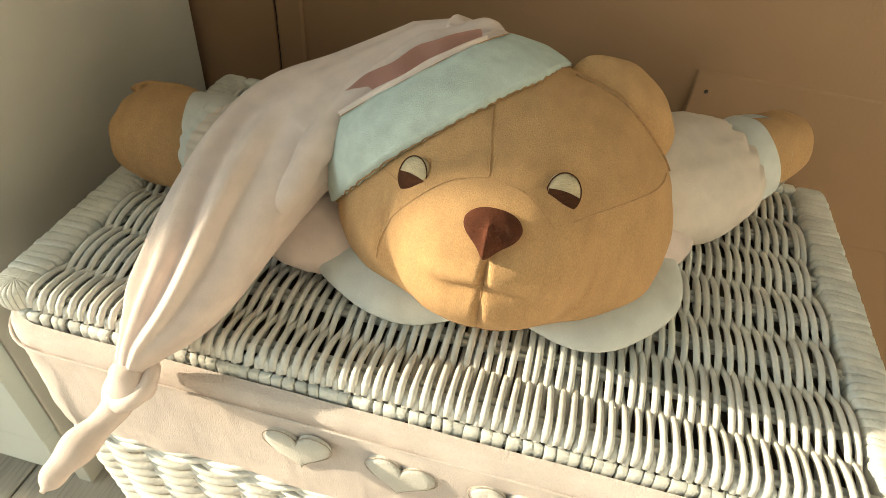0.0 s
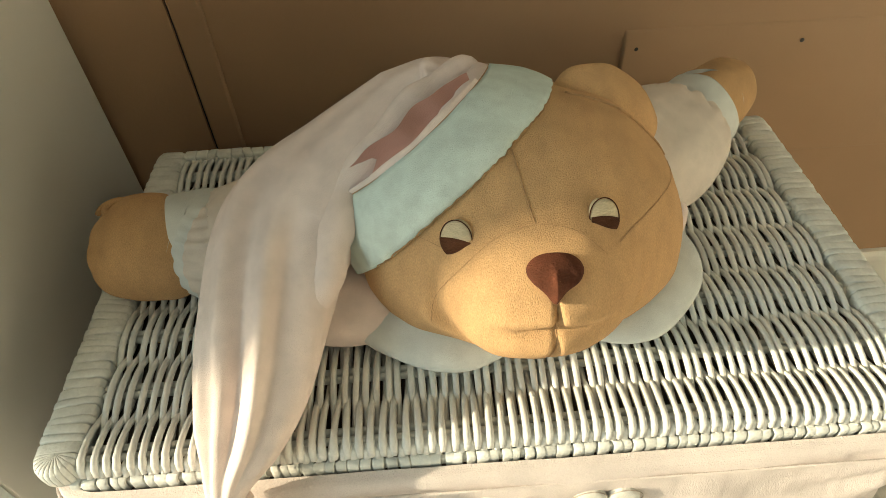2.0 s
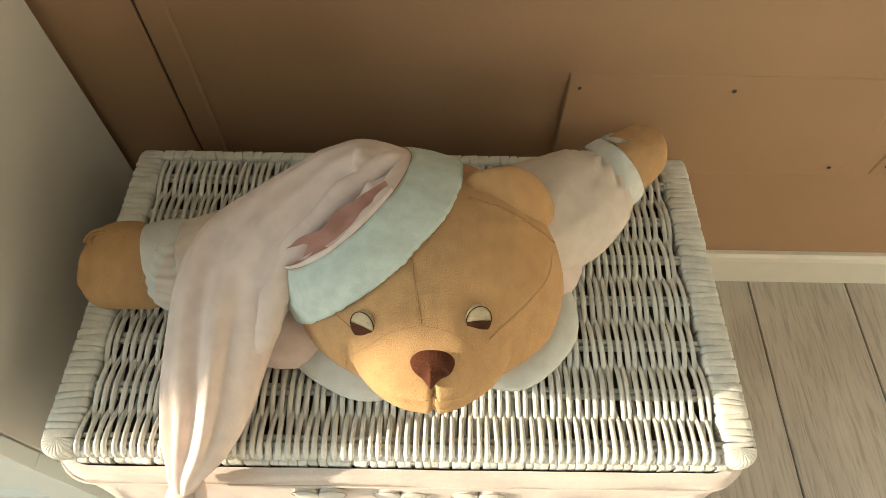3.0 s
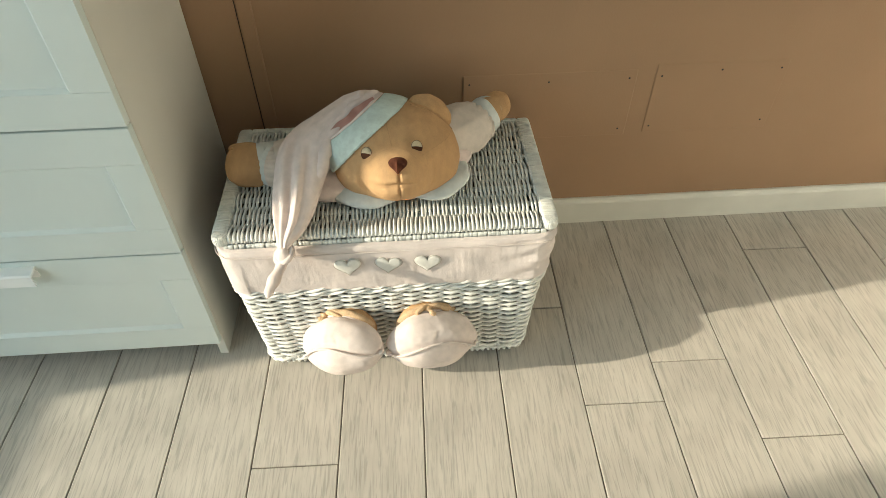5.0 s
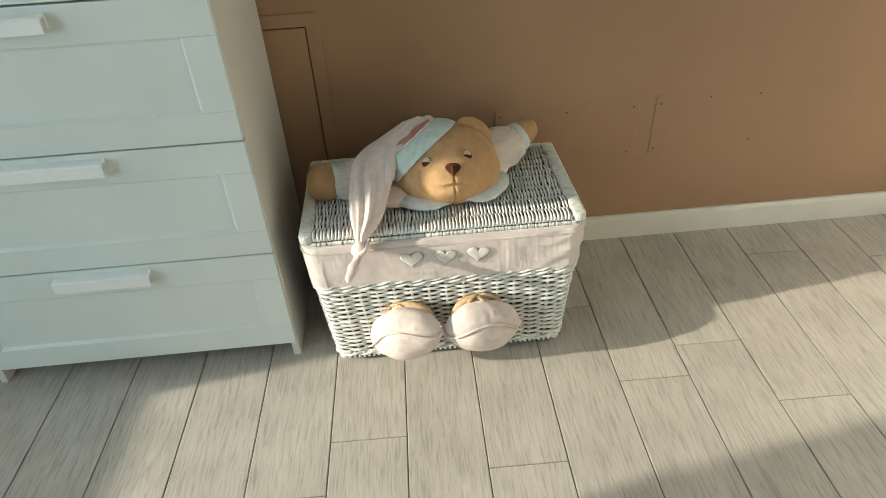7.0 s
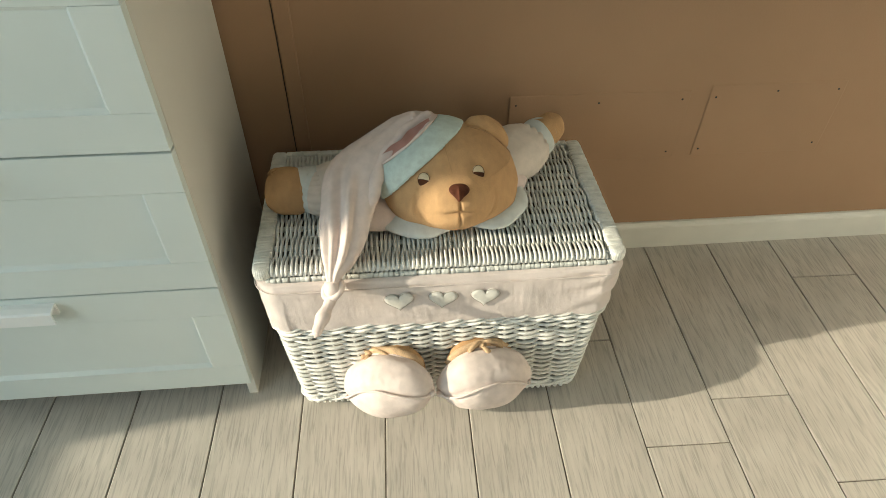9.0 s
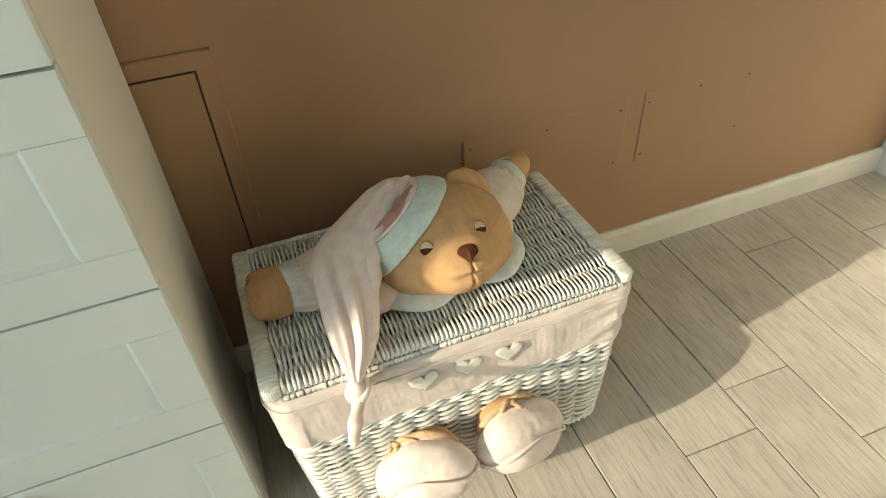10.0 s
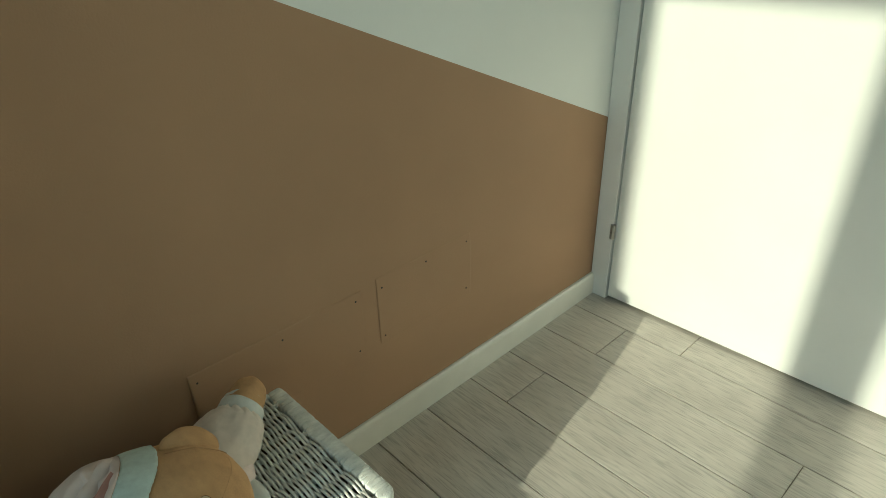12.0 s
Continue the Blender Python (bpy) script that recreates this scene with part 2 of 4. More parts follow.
# back wall: brown below a slanting line, white above
LINE0, SLOPE = 1.05 + 0.418 * 0.457, -0.418


def line_z(x):
    return LINE0 + SLOPE * x


s = Shape()
for y, flip in ((0.0, False), (0.12, True)):
    lo = [(XL - 0.2, y, -0.05), (XR + 0.15, y, -0.05), (XR + 0.15, y, line_z(XR + 0.15)), (XL - 0.2, y, line_z(XL - 0.2))]
    hi = [lo[3], lo[2], (XR + 0.15, y, ZC), (XL - 0.2, y, ZC)]
    for quad, slot in ((lo, 0), (hi, 1)):
        b = len(s.v)
        s.v += quad
        s.f.append(tuple(b + k for k in ((3, 2, 1, 0) if flip else (0, 1, 2, 3))))
        s.m.append(slot)
wall = tagged(part("wall_north", s.mesh("wall_north", [BROWN, WHITE_WALL], False)), "matt brown wall with a slanting edge to white paint above", "wall", kind="structure")

s = Shape()
# west wall with one wide opening for two window panes
WY0, WY1, WZ0, WZ1 = -3.40, -0.768, 0.57, 2.3
s.box(XL - 0.2, XL, WY1, 0.0, -0.05, ZC)
s.box(XL - 0.2, XL, YF - 0.12, WY0, -0.05, ZC)
s.box(XL - 0.2, XL, WY0, WY1, -0.05, WZ0)
s.box(XL - 0.2, XL, WY0, WY1, WZ1, ZC)
tagged(part("wall_west", s.mesh("wall_west", [WHITE_WALL], False)), "plain white painted wall with a wide window", "wall", kind="structure")
s = Shape()
s.box(XL - 0.2, XR + 0.15, YF - 0.12, YF, -0.05, ZC)
tagged(part("wall_south", s.mesh("wall_south", [FAR_WALL], False)), "unseen wall, coloured dark to cut bounced light", "wall", kind="structure")
s = Shape()
DY0, DY1, DZ = -0.887, -0.067, 2.10
s.box(XR, XR + 0.15, YF, DY0 - 0.07, -0.05, ZC)
s.box(XR, XR + 0.15, DY0 - 0.07, 0.0, DZ + 0.07, ZC)
s.box(XR + 0.075, XR + 0.15, DY0 - 0.07, 0.0, -0.05, DZ + 0.07)
tagged(part("wall_east", s.mesh("wall_east", [WHITE_WALL], False)), "white wall with a door at the corner", "wall", kind="structure")
s = Shape()
s.box(XL - 0.2, XR + 0.15, YF - 0.12, 0.12, ZC, ZC + 0.1)
tagged(part("ceiling", s.mesh("ceiling", [CEILING], False)), "plain white ceiling", "ceiling", kind="structure")

# window
win = tagged(part("window_1", None), "white framed window with a wide centre post", "window", kind="structure")
PY0, PY1 = -1.49, -1.315
for y0, y1 in ((WY0, WY0 + 0.03), (PY0, PY1), (WY1 - 0.004, WY1)):
    bevel_box("window_frame", XL - 0.12, XL - 0.06, y0, y1, WZ0, WZ1, FRAME_PVC, win, bevel=0.003)
for z0, z1 in ((WZ0, WZ0 + 0.03), (WZ1 - 0.03, WZ1)):
    bevel_box("window_frame", XL - 0.12, XL - 0.06, WY0, WY1, z0, z1, FRAME_PVC, win, bevel=0.003)
for y0, y1 in ((WY0 + 0.03, PY0), (PY1, WY1 - 0.004)):
    pane = bevel_box("pane", XL - 0.094, XL - 0.088, y0, y1, WZ0 + 0.03, WZ1 - 0.03, GLASS, win, bevel=0)
    pane.visible_shadow = False
bevel_box("window_sill", XL - 0.06, XL + 0.03, WY0 - 0.03, WY1 + 0.03, WZ0 - 0.03, WZ0, FRAME_PVC, win, bevel=0.004)

# skirting along the back wall
s = Shape()
x0, x1 = XL, XR - 0.002
prof = [(0.0, 0.0), (-0.014, 0.0), (-0.014, 0.066), (-0.012, 0.073), (-0.007, 0.078), (0.0, 0.078)]
s.quad_grid([[(x, -0.0005 + py, pz) for py, pz in prof] for x in (x0, x1)], 0, True, True)
tagged(part("baseboard", s.mesh("baseboard", [SKIRT], False)), "cream painted skirting board along the brown wall", "skirting", kind="structure")

# door
door = tagged(part("door_1", None), "closed plain white lacquered door with a flat casing", "door", kind="structure")
bevel_box("door_casing", XR - 0.004, XR + 0.07, -0.0635, -0.002, 0.0, DZ + 0.068, DOOR_WHITE, door, bevel=0.002)
bevel_box("door_casing", XR - 0.004, XR + 0.07, DY0 - 0.068, DY0 - 0.004, 0.0, DZ + 0.068, DOOR_WHITE, door, bevel=0.002)
bevel_box("door_casing", XR - 0.004, XR + 0.07, DY0 - 0.004, -0.0635, DZ + 0.004, DZ + 0.068, DOOR_WHITE, door, bevel=0.002)
leaf = bevel_box("door_leaf", XR + 0.004, XR + 0.045, DY0, DY1 - 0.001, 0.010, DZ, DOOR_WHITE, door, bevel=0.0025)
for z in (0.255, 1.85):
    hinge = part("hinge", None, door, "small steel barrel hinge")
    for k in range(2):
        s = Shape()
        s.tube([(XR - 0.008, -0.0655, z - 0.024 + 0.0245 * k), (XR - 0.008, -0.0655, z - 0.001 + 0.0245 * k)], 0.0085, 14)
        part("barrel", s.mesh("barrel", [STEEL], False), hinge)
bevel_box("door_handle", XR - 0.05, XR - 0.036, DY0 + 0.05, DY0 + 0.17, 1.03, 1.05, STEEL, door, bevel=0.004)
bevel_box("handle_rose", XR - 0.04, XR + 0.004, DY0 + 0.04, DY0 + 0.075, 1.015, 1.065, STEEL, door, bevel=0.004)


# covers let into the brown wall
def wall_cover(x0, x1, z0, z1, screws, skew=0.0, proud=0.0020, lift=0.0):
    thing = tagged(part("junction_box_cover", None), "brown painted plastic junction box cover screwed to the wall", "box cover", group="covers on the brown wall")
    # painted over: crisp upright edges, upper and lower edges feathered into the wall
    w, h, rows = x1 - x0, z1 - z0, []
    us = [0, 0.0008, 0.0018, 0.004, 0.010, 0.022] + [0.022 + (w - 0.044) * k / 12 for k in range(1, 12)] + [w - 0.022, w - 0.010, w - 0.004, w - 0.0018, w - 0.0008, w]
    for v in (0, 0.0015, 0.004, 0.009, 0.02, 0.04, h / 2, h - 0.04, h - 0.02, h - 0.009, h - 0.004, h - 0.0015, h):
        row, rim = [], min(v, h - v)
        for u in us:
            side = min(u, w - u)
            up = min(1.0, side / 0.0018) * min(1.0, 0.45 * min(1.0, rim / 0.0015) + 0.55 * min(1.0, rim / 0.03))
            extra = lift * math.exp(-(u / 0.022) ** 2) * min(1.0, side / 0.0018) * min(1.0, rim / 0.02)
            row.append((x0 + u, 0.0006 - (proud + 0.0006) * up - extra, z0 + v))
        rows.append(row)
    s = Shape()
    s.quad_grid(rows, 0, False)
    part("plate", s.mesh("plate", [BROWN], True), thing)
    for sx, sz in screws:
        s = Shape()
        s.blob((sx, -proud - 0.0006, sz), (0.0024, 0, 0), (0, 0, 0.0024), (0, 0.0010, 0), 0, 12, 6)
        part("screw", s.mesh("screw", [DARK]), thing, "dark recessed screw")
    return thing


wall_cover(0.170, 0.565, 0.272, 0.446, [(0.185, 0.425), (0.364, 0.424), (0.547, 0.426), (0.545, 0.292), (0.185, 0.292)], proud=0.0028, lift=0.0025)
wall_cover(0.606, 0.912, 0.276, 0.456, [(0.621, 0.428), (0.895, 0.437), (0.757, 0.438), (0.62, 0.296), (0.893, 0.30)], proud=0.0028)

# access panel behind the cabinet: painted frame and door with a dark joint
panel = tagged(part("access_panel", None), "brown painted access panel with a flush frame", "wall panel")
s = Shape()
outer = [(-0.80, 0.728), (-0.2545, 0.728), (-0.2520, 0.727), (-0.2510, 0.7245), (-0.2510, 0.10)]
inner = [(-0.80, 0.6965), (-0.2852, 0.6965), (-0.2830, 0.6957), (-0.2822, 0.6935), (-0.2822, 0.10)]
rows = []
for share, y in ((0.0, 0.001), (0.0, -0.0036), (0.07, -0.0060), (0.93, -0.0060), (1.0, -0.0036), (1.0, 0.001)):
    rows.append([(ox + (ix - ox) * share, y, oz + (iz - oz) * share) for (ox, oz), (ix, iz) in zip(outer, inner)])
s.quad_grid(rows, 0, False)
part("panel_frame", s.mesh("panel_frame", [BROWN], False), panel)
s = Shape()
s.box(-0.80, -0.2815, -0.0012, 0.002, 0.10, 0.697)
part("joint", s.mesh("joint", [DARK], False), panel, "dark open joint")
bevel_box("panel_door", -0.80, -0.2845, -0.0045, 0.002, 0.10, 0.6935, BROWN, panel, bevel=0.0012)

# ---- chest of drawers ----
CX0, CX1, CYF, CYB, CH = -1.120, -0.381, -0.380, -0.016, 1.245
chest = tagged(part("chest_of_drawers", None), "white chest of drawers with framed fronts and bar handles", "chest of drawers")
bevel_box("side_panel", CX1 - 0.018, CX1, CYF, CYB, 0.0, CH, SIDE_LACQUER, chest, bevel=0.0015)
bevel_box("side_panel", CX0, CX0 + 0.018, CYF, CYB, 0.0, CH, SIDE_LACQUER, chest, bevel=0.0015)
bevel_box("back_panel", CX0 + 0.018, CX1 - 0.018, CYB - 0.006, CYB, 0.05, CH, LACQUER, chest, bevel=0)
bevel_box("top", CX0 - 0.002, CX1 + 0.002, CYF - 0.022, CYB, CH, CH + 0.022, LACQUER, chest, bevel=0.002)
bevel_box("carcass_core", CX0 + 0.02, CX1 - 0.02, CYF + 0.006, CYB - 0.01, 0.066, CH - 0.01, DARK, chest, bevel=0)
FX0, FX1 = CX0 + 0.002, CX1 - 0.001


def drawer(z0, z1):
    d = part("drawer", None, chest, "white framed drawer front")
    y0, y1 = CYF - 0.019, CYF - 0.0015
    w, top, bot = 0.059, 0.068, 0.060
    xi0, xi1, zi0, zi1 = FX0 + w, FX1 - w, z0 + bot, z1 - top
    # rails run the full width, stiles stand between them with a hairline joint
    bevel_box("rail", FX0, FX1, y0, y1, z0, zi0, LACQUER, d, bevel=0.0013)
    bevel_box("rail", FX0, FX1, y0, y1, zi1, z1, LACQUER, d, bevel=0.0013)
    bevel_box("stile", FX0, xi0, y0, y1, zi0 + 0.0003, zi1 - 0.0003, LACQUER, d, bevel=0.0005)
    bevel_box("stile", xi1, FX1, y0, y1, zi0 + 0.0003, zi1 - 0.0003, LACQUER, d, bevel=0.0005)
    # sunk panel with a slanting moulded edge
    e, q, k = 0.0060, y0 + 0.0072, y0 + 0.0008
    a = [(xi0, k, zi0), (xi1, k, zi0), (xi1, k, zi1), (xi0, k, zi1)]
    p = [(xi0 + e, q, zi0 + e), (xi1 - e, q, zi0 + e), (xi1 - e, q, zi1 - e), (xi0 + e, q, zi1 - e)]
    s = Shape()
    s.quad_grid([a, p], 0, True)
    s.v += p
    s.f.append((8, 9, 10, 11))
    s.m.append(0)
    part("panel", s.mesh("panel", [LACQUER], False), d)
    # bar handle: a folded lip that hooks over the top rail
    hz = z1 - 0.011
    prof = [(0.0, 0.0), (-0.010, 0.0), (-0.021, -0.002), (-0.024, -0.005), (-0.024, -0.029), (-0.021, -0.030), (-0.0205, -0.008), (-0.010, -0.005), (-0.004, -0.005), (-0.004, -0.025), (0.0, -0.025)]
    s = Shape()
    s.quad_grid([[(x, y0 + py, hz + pz) for py, pz in prof] for x in (-0.853, -0.650)], 0, True, True)
    part("handle", s.mesh("handle", [HANDLE], False), d, "white metal bar handle")


for z0, z1 in ((0.060, 0.3345), (0.3380, 0.6070), (0.6105, 0.8800), (0.8835, 1.240)):
    drawer(z0, z1)

# ---- wicker basket ----
basket = tagged(part("wicker_basket", None), "white wicker lidded basket with blush fabric band and hearts", "basket")
BXC, BYC, BHY = -0.004, -0.240, 0.176


def half_x(z):
    return 0.276 + 0.036 * z / 0.345


def loop_point(z, u, out=0.0):
    """The point at share u of the basket's rounded outline at height z, and the outward way."""
    hx, hy, r = half_x(z) + out, BHY + out + 0.003 * (1 - z / 0.345), 0.035 + out
    ax, ay, q = 2 * (hx - r), 2 * (hy - r), math.pi * r / 2
    total = 2 * ax + 2 * ay + 4 * q
    d = (u % 1.0) * total
    segs = (("s", ax, (-hx + r, -hy), (1, 0)), ("c", q, (hx - r, -hy + r), -90), ("s", ay, (hx, -hy + r), (0, 1)), ("c", q, (hx - r, hy - r), 0),
            ("s", ax, (hx - r, hy), (-1, 0)), ("c", q, (-hx + r, hy - r), 90), ("s", ay, (-hx, hy - r), (0, -1)), ("c", q, (-hx + r, -hy + r), 180))
    for kind, length, p, way in segs:
        if d <= length:
            break
        d -= length
    if kind == "s":
        return Vector((BXC + p[0] + way[0] * d, BYC + p[1] + way[1] * d, z)), Vector((way[1], -way[0], 0))
    a = radians(way) + d / r
    n = Vector((math.cos(a), math.sin(a), 0))
    return Vector((BXC + p[0], BYC + p[1], z)) + r * n, n


# inner shell, coloured dark to stand for the shade behind the weave
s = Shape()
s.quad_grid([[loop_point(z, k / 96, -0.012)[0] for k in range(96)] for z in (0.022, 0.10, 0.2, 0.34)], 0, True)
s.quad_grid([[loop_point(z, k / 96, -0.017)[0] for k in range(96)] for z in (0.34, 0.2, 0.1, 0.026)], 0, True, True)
part("inner_shell", s.mesh("inner_shell", [INNER_SHADE], True), basket, "inner shell coloured dark for the shade inside the basket")
STAKES = 46
# upright stakes
for k in range(STAKES):
    s = Shape()
    s.tube([loop_point(z, (k + 0.5) / STAKES, -0.001)[0] for z in (0.018, 0.1, 0.2, 0.335)], 0.0036, 6, up=(1, 0.3, 0))
    part("stake", s.mesh("stake", [WICKER]), basket)
# woven rows
rng = random.Random(5)
z, row = 0.034, 0
while z < 0.230:
    s, pts, rad = Shape(), [], []
    ph = rng.random()
    n = STAKES * 10
    for k in range(n):
        u = k / n
        p, nrm = loop_point(z, u)
        wave = math.cos(math.pi * (u * STAKES - 0.5)) * (1 if row % 2 else -1)
        wave = math.copysign(abs(wave) ** 0.8, wave)
        p = p + nrm * (0.0058 * wave + noisy((u * 40, row, 0), 1.0, 0.0012))
        p.z += noisy((u * 30, row * 3.1, 7), 1.0, 0.0022) + 0.0010 * wave
        pts.append(p)
        rad.append(0.0036 + noisy((u * 25, row * 1.7, 3), 1.0, 0.0009))
    s.tube(pts, rad, 6, closed=True, flat=0.92)
    part("weaver", s.mesh("weaver", [WICKER]), basket)
    z += 0.0062 + 0.0012 * rng.random()
    row += 1
# twisted rope row under the fabric, and the border at the foot
for zc, rr, amp in ((0.2435, 0.0034, 0.0042), (0.2335, 0.0034, 0.0042), (0.026, 0.0033, 0.0032)):
    for phase in (0, math.pi):
        s = Shape()
        pts = []
        n = 560
        for k in range(n):
            p, nrm = loop_point(zc, k / n, 0.004)
            a = 2 * math.pi * 23 * k / n * (-1 if zc == 0.2345 else 1) + phase
            pts.append(p + nrm * amp * math.cos(a) + Vector((0, 0, amp * math.sin(a))))
        s.tube(pts, rr, 7, closed=True)
        part("rope", s.mesh("rope", [WICKER]), basket, "twisted wicker rope row")
for k in range(150):
    p, nrm = loop_point(0.02, (k + 0.5) / 150, 0.0)
    if k == 0:
        s = Shape()
        s.tube([(0, 0, 0.013), (0, -0.0045, 0.006), (0, -0.005, -0.003), (0, 0.002, -0.009)], [0.0032, 0.0036, 0.0036, 0.003], 6, up=(1, 0, 0))
        stub_mesh = s.mesh("border_stub", [WICKER])
    ang = math.atan2(nrm.x, -nrm.y)
    part("border_stub", stub_mesh, basket, where=Matrix.Translation(p) @ Matrix.Rotation(ang, 4, "Z"))
for sx in (-1, 1):
    for sy in (-1, 1):
        s = Shape()
        s.blob((BXC + sx * 0.264, BYC + sy * 0.164, 0.0125), (0.0125, 0, 0), (0, 0.0125, 0), (0, 0, 0.0125), 0, 16, 10)
        s.tube([(BXC + sx * 0.264, BYC + sy * 0.164, 0.012), (BXC + sx * 0.262, BYC + sy * 0.162, 0.04)], 0.007, 8, up=(1, 0, 0))
        part("corner_foot", s.mesh("corner_foot", [WICKER]), basket)

# fabric band
s, rows = Shape(), []
NB = 900
levels = [(0.352, -0.004), (0.350, 0.003), (0.343, 0.0065), (0.334, 0.0075), (0.322, 0.0078), (0.305, 0.0080), (0.288, 0.0085), (0.270, 0.0092), (0.255, 0.0095), (0.247, 0.0092), (0.243, 0.0082), (0.243, 0.0055), (0.250, 0.004)]
levels = [tuple(a + (b - a) * t / 3 for a, b in zip(p, q)) for p, q in zip(levels, levels[1:]) for t in range(3)] + levels[-1:]
for zl, out in levels:
    r = []
    for k in range(NB):
        u = k / NB
        p, nrm = loop_point(zl, u, out)
        w = noisy((u * 26, zl * 14, 0), 1.0, 0.0030) + noisy((u * 70, zl * 30, 4), 1.0, 0.0011) + noisy((u * 260, zl * 22, 6), 1.0, 0.0004)
        w += 0.0024 * math.sin((zl - 0.243) * 330 + 6 * noise.noise(Vector((u * 9, 0, 2)))) * max(0, noise.noise(Vector((u * 7, 3, 1))) + 0.15)
        if 0.24 < u < 0.37:
            w += 0.0022 * math.sin(((zl - 0.25) * 150 - (u - 0.24) * 95) + 2 * noise.noise(Vector((u * 30, zl * 20, 8)))) * math.sin(math.pi * (u - 0.24) / 0.13)
        p = p + nrm * w * (1 if zl < 0.345 else 0.2)
        p.z += noisy((u * 20, 1, 9), 1.0, 0.0035) * (1 if zl < 0.3 else 0)
        r.append(p)
    rows.append(r)
s.quad_grid(rows, 0, True)
band = part("fabric_band", s.mesh("fabric_band", [BLUSH]), basket, "blush cotton band round the basket")
# stitched hem line
s = Shape()
s.tube([loop_point(0.338, k / 260, 0.0085)[0] + loop_point(0.338, k / 260, 0)[1] * noisy((k / 10, 0, 0), 1, 0.0006) for k in range(260)], 0.0011, 5, closed=True)
part("hem_seam", s.mesh("hem_seam", [BLUSH]), band)


# padded hearts
def heart_outline(t):
    x = 16 * math.sin(t) ** 3
    y = 13 * math.cos(t) - 5 * math.cos(2 * t) - 2 * math.cos(3 * t) - math.cos(4 * t)
    return x / 16.0, y / 17.5 + 0.11


def heart(cx, cz, size, tilt):
    h = part("heart", None, basket, "ivory padded plush heart appliqué")
    sh, rows = Shape(), []
    yb = -0.4272
    for i, (sc, d) in enumerate(((1.0, 0.004), (0.99, 0.0006), (0.95, -0.0007), (0.84, -0.0012), (0.55, -0.0015), (0.25, -0.0016), (0.02, -0.0016))):
        r = []
        for k in range(48):
            t = 2 * math.pi * k / 48
            x, zz = heart_outline(t)
            x, zz = (x * sc + 0.6 * math.sin(t) * (1 - sc)) * sc * size, (zz * sc + (0.55 * math.cos(t) + 0.05) * (1 - sc)) * sc * size
            r.append((cx + x * math.cos(tilt) - zz * math.sin(tilt), yb + d + noisy((x * 60, zz * 60, cx), 1, 0.0006), cz + x * math.sin(tilt) + zz * math.cos(tilt)))
        rows.append(r)
    sh.quad_grid(rows, 0, True)
    part("padding", sh.mesh("padding", [IVORY]), h)
    sh = Shape()
    pts = []
    for k in range(72):
        x, zz = heart_outline(2 * math.pi * k / 72)
        x, zz = x * 1.06 * size, zz * 1.06 * size
        pts.append((cx + x * math.cos(tilt) - zz * math.sin(tilt), yb + 0.0004, cz + x * math.sin(tilt) + zz * math.cos(tilt)))
    sh.tube(pts, 0.00045, 5, closed=True, up=(0, 1, 0))
    part("stitching", sh.mesh("stitching", [STITCH]), h, "dark stitched edge")


heart(-0.081, 0.304, 0.0245, 0.05)
heart(-0.006, 0.304, 0.0245, -0.08)
heart(0.067, 0.304, 0.0245, -0.05)

# lid
LX0, LX1, LYF, LYB, LZ = -0.320, 0.312, -0.408, -0.062, 0.372
lid = part("lid", None, basket, "flat woven white wicker lid")
RODS = [-0.393, -0.345, -0.296, -0.247, -0.198, -0.149, -0.100]
for y in RODS:
    for dy in (-0.0031, 0.0031):
        s = Shape()
        s.tube([(x, y + dy + noisy((x * 9, y * 50, dy * 900), 1, 0.0008), LZ - 0.004 + noisy((x * 7, y * 60, 5), 1, 0.0008)) for x in np.linspace(LX0 + 0.015, LX1 - 0.015, 30)], 0.0031, 6)
        part("cross_rod", s.mesh("cross_rod", [WICKER]), lid)
SP = RODS[1] - RODS[0]


def strand_mesh(parity, seed):
    r = random.Random(seed)
    sh, pts, rad = Shape(), [], []
    off, lean = r.uniform(0, 50), r.uniform(-0.0012, 0.0012)
    ys = np.linspace(LYB - 0.011, RODS[0] - 0.001, 50)
    for y in ys:
        ph = math.pi * (y - RODS[0]) / (RODS[-1] - RODS[0]) * (len(RODS) - 1)
        c = math.cos(ph + math.pi * parity)
        c = math.copysign(abs(c) ** 0.75, c)
        zz = LZ - 0.0035 + 0.0056 * c
        pts.append((noisy((y * 17, off, 0), 1, 0.0019) + lean * math.sin(ph / 2), y, zz + noisy((y * 40, off, 4), 1, 0.0006)))
        rad.append(0.00240 + 0.0002 * c + noisy((y * 30, off, 8), 1, 0.0004))
    # bend down over the front edge
    x, y, zz = pts[-1]
    if parity == 0:
        pts += [(x, y - 0.005, zz - 0.0006), (x, y - 0.0095, zz - 0.0045), (x, y - 0.0110, zz - 0.0105), (x, y - 0.0100, zz - 0.0160)]
    else:
        pts += [(x, y - 0.0045, zz + 0.0042), (x, y - 0.0090, zz + 0.0040), (x, y - 0.0112, zz - 0.0010), (x, y - 0.0100, zz - 0.0070)]
    rad += [0.0027, 0.0031, 0.0031, 0.0022]
    sh.tube(pts, rad, 6)
    return sh.mesh("strand", [WICKER])


VARIANTS = [[strand_mesh(p, 11 + 2 * v + p) for v in range(14)] for p in (0, 1)]
rng = random.Random(3)
PITCH = 0.0040
count = int((LX1 - LX0 - 0.064) / PITCH)
for i in range(count):
    part("strand", VARIANTS[i % 2][rng.randrange(14)], lid, where=Matrix.Translation((LX0 + 0.033 + i * PITCH + rng.uniform(-0.0006, 0.0006), 0, 0)))


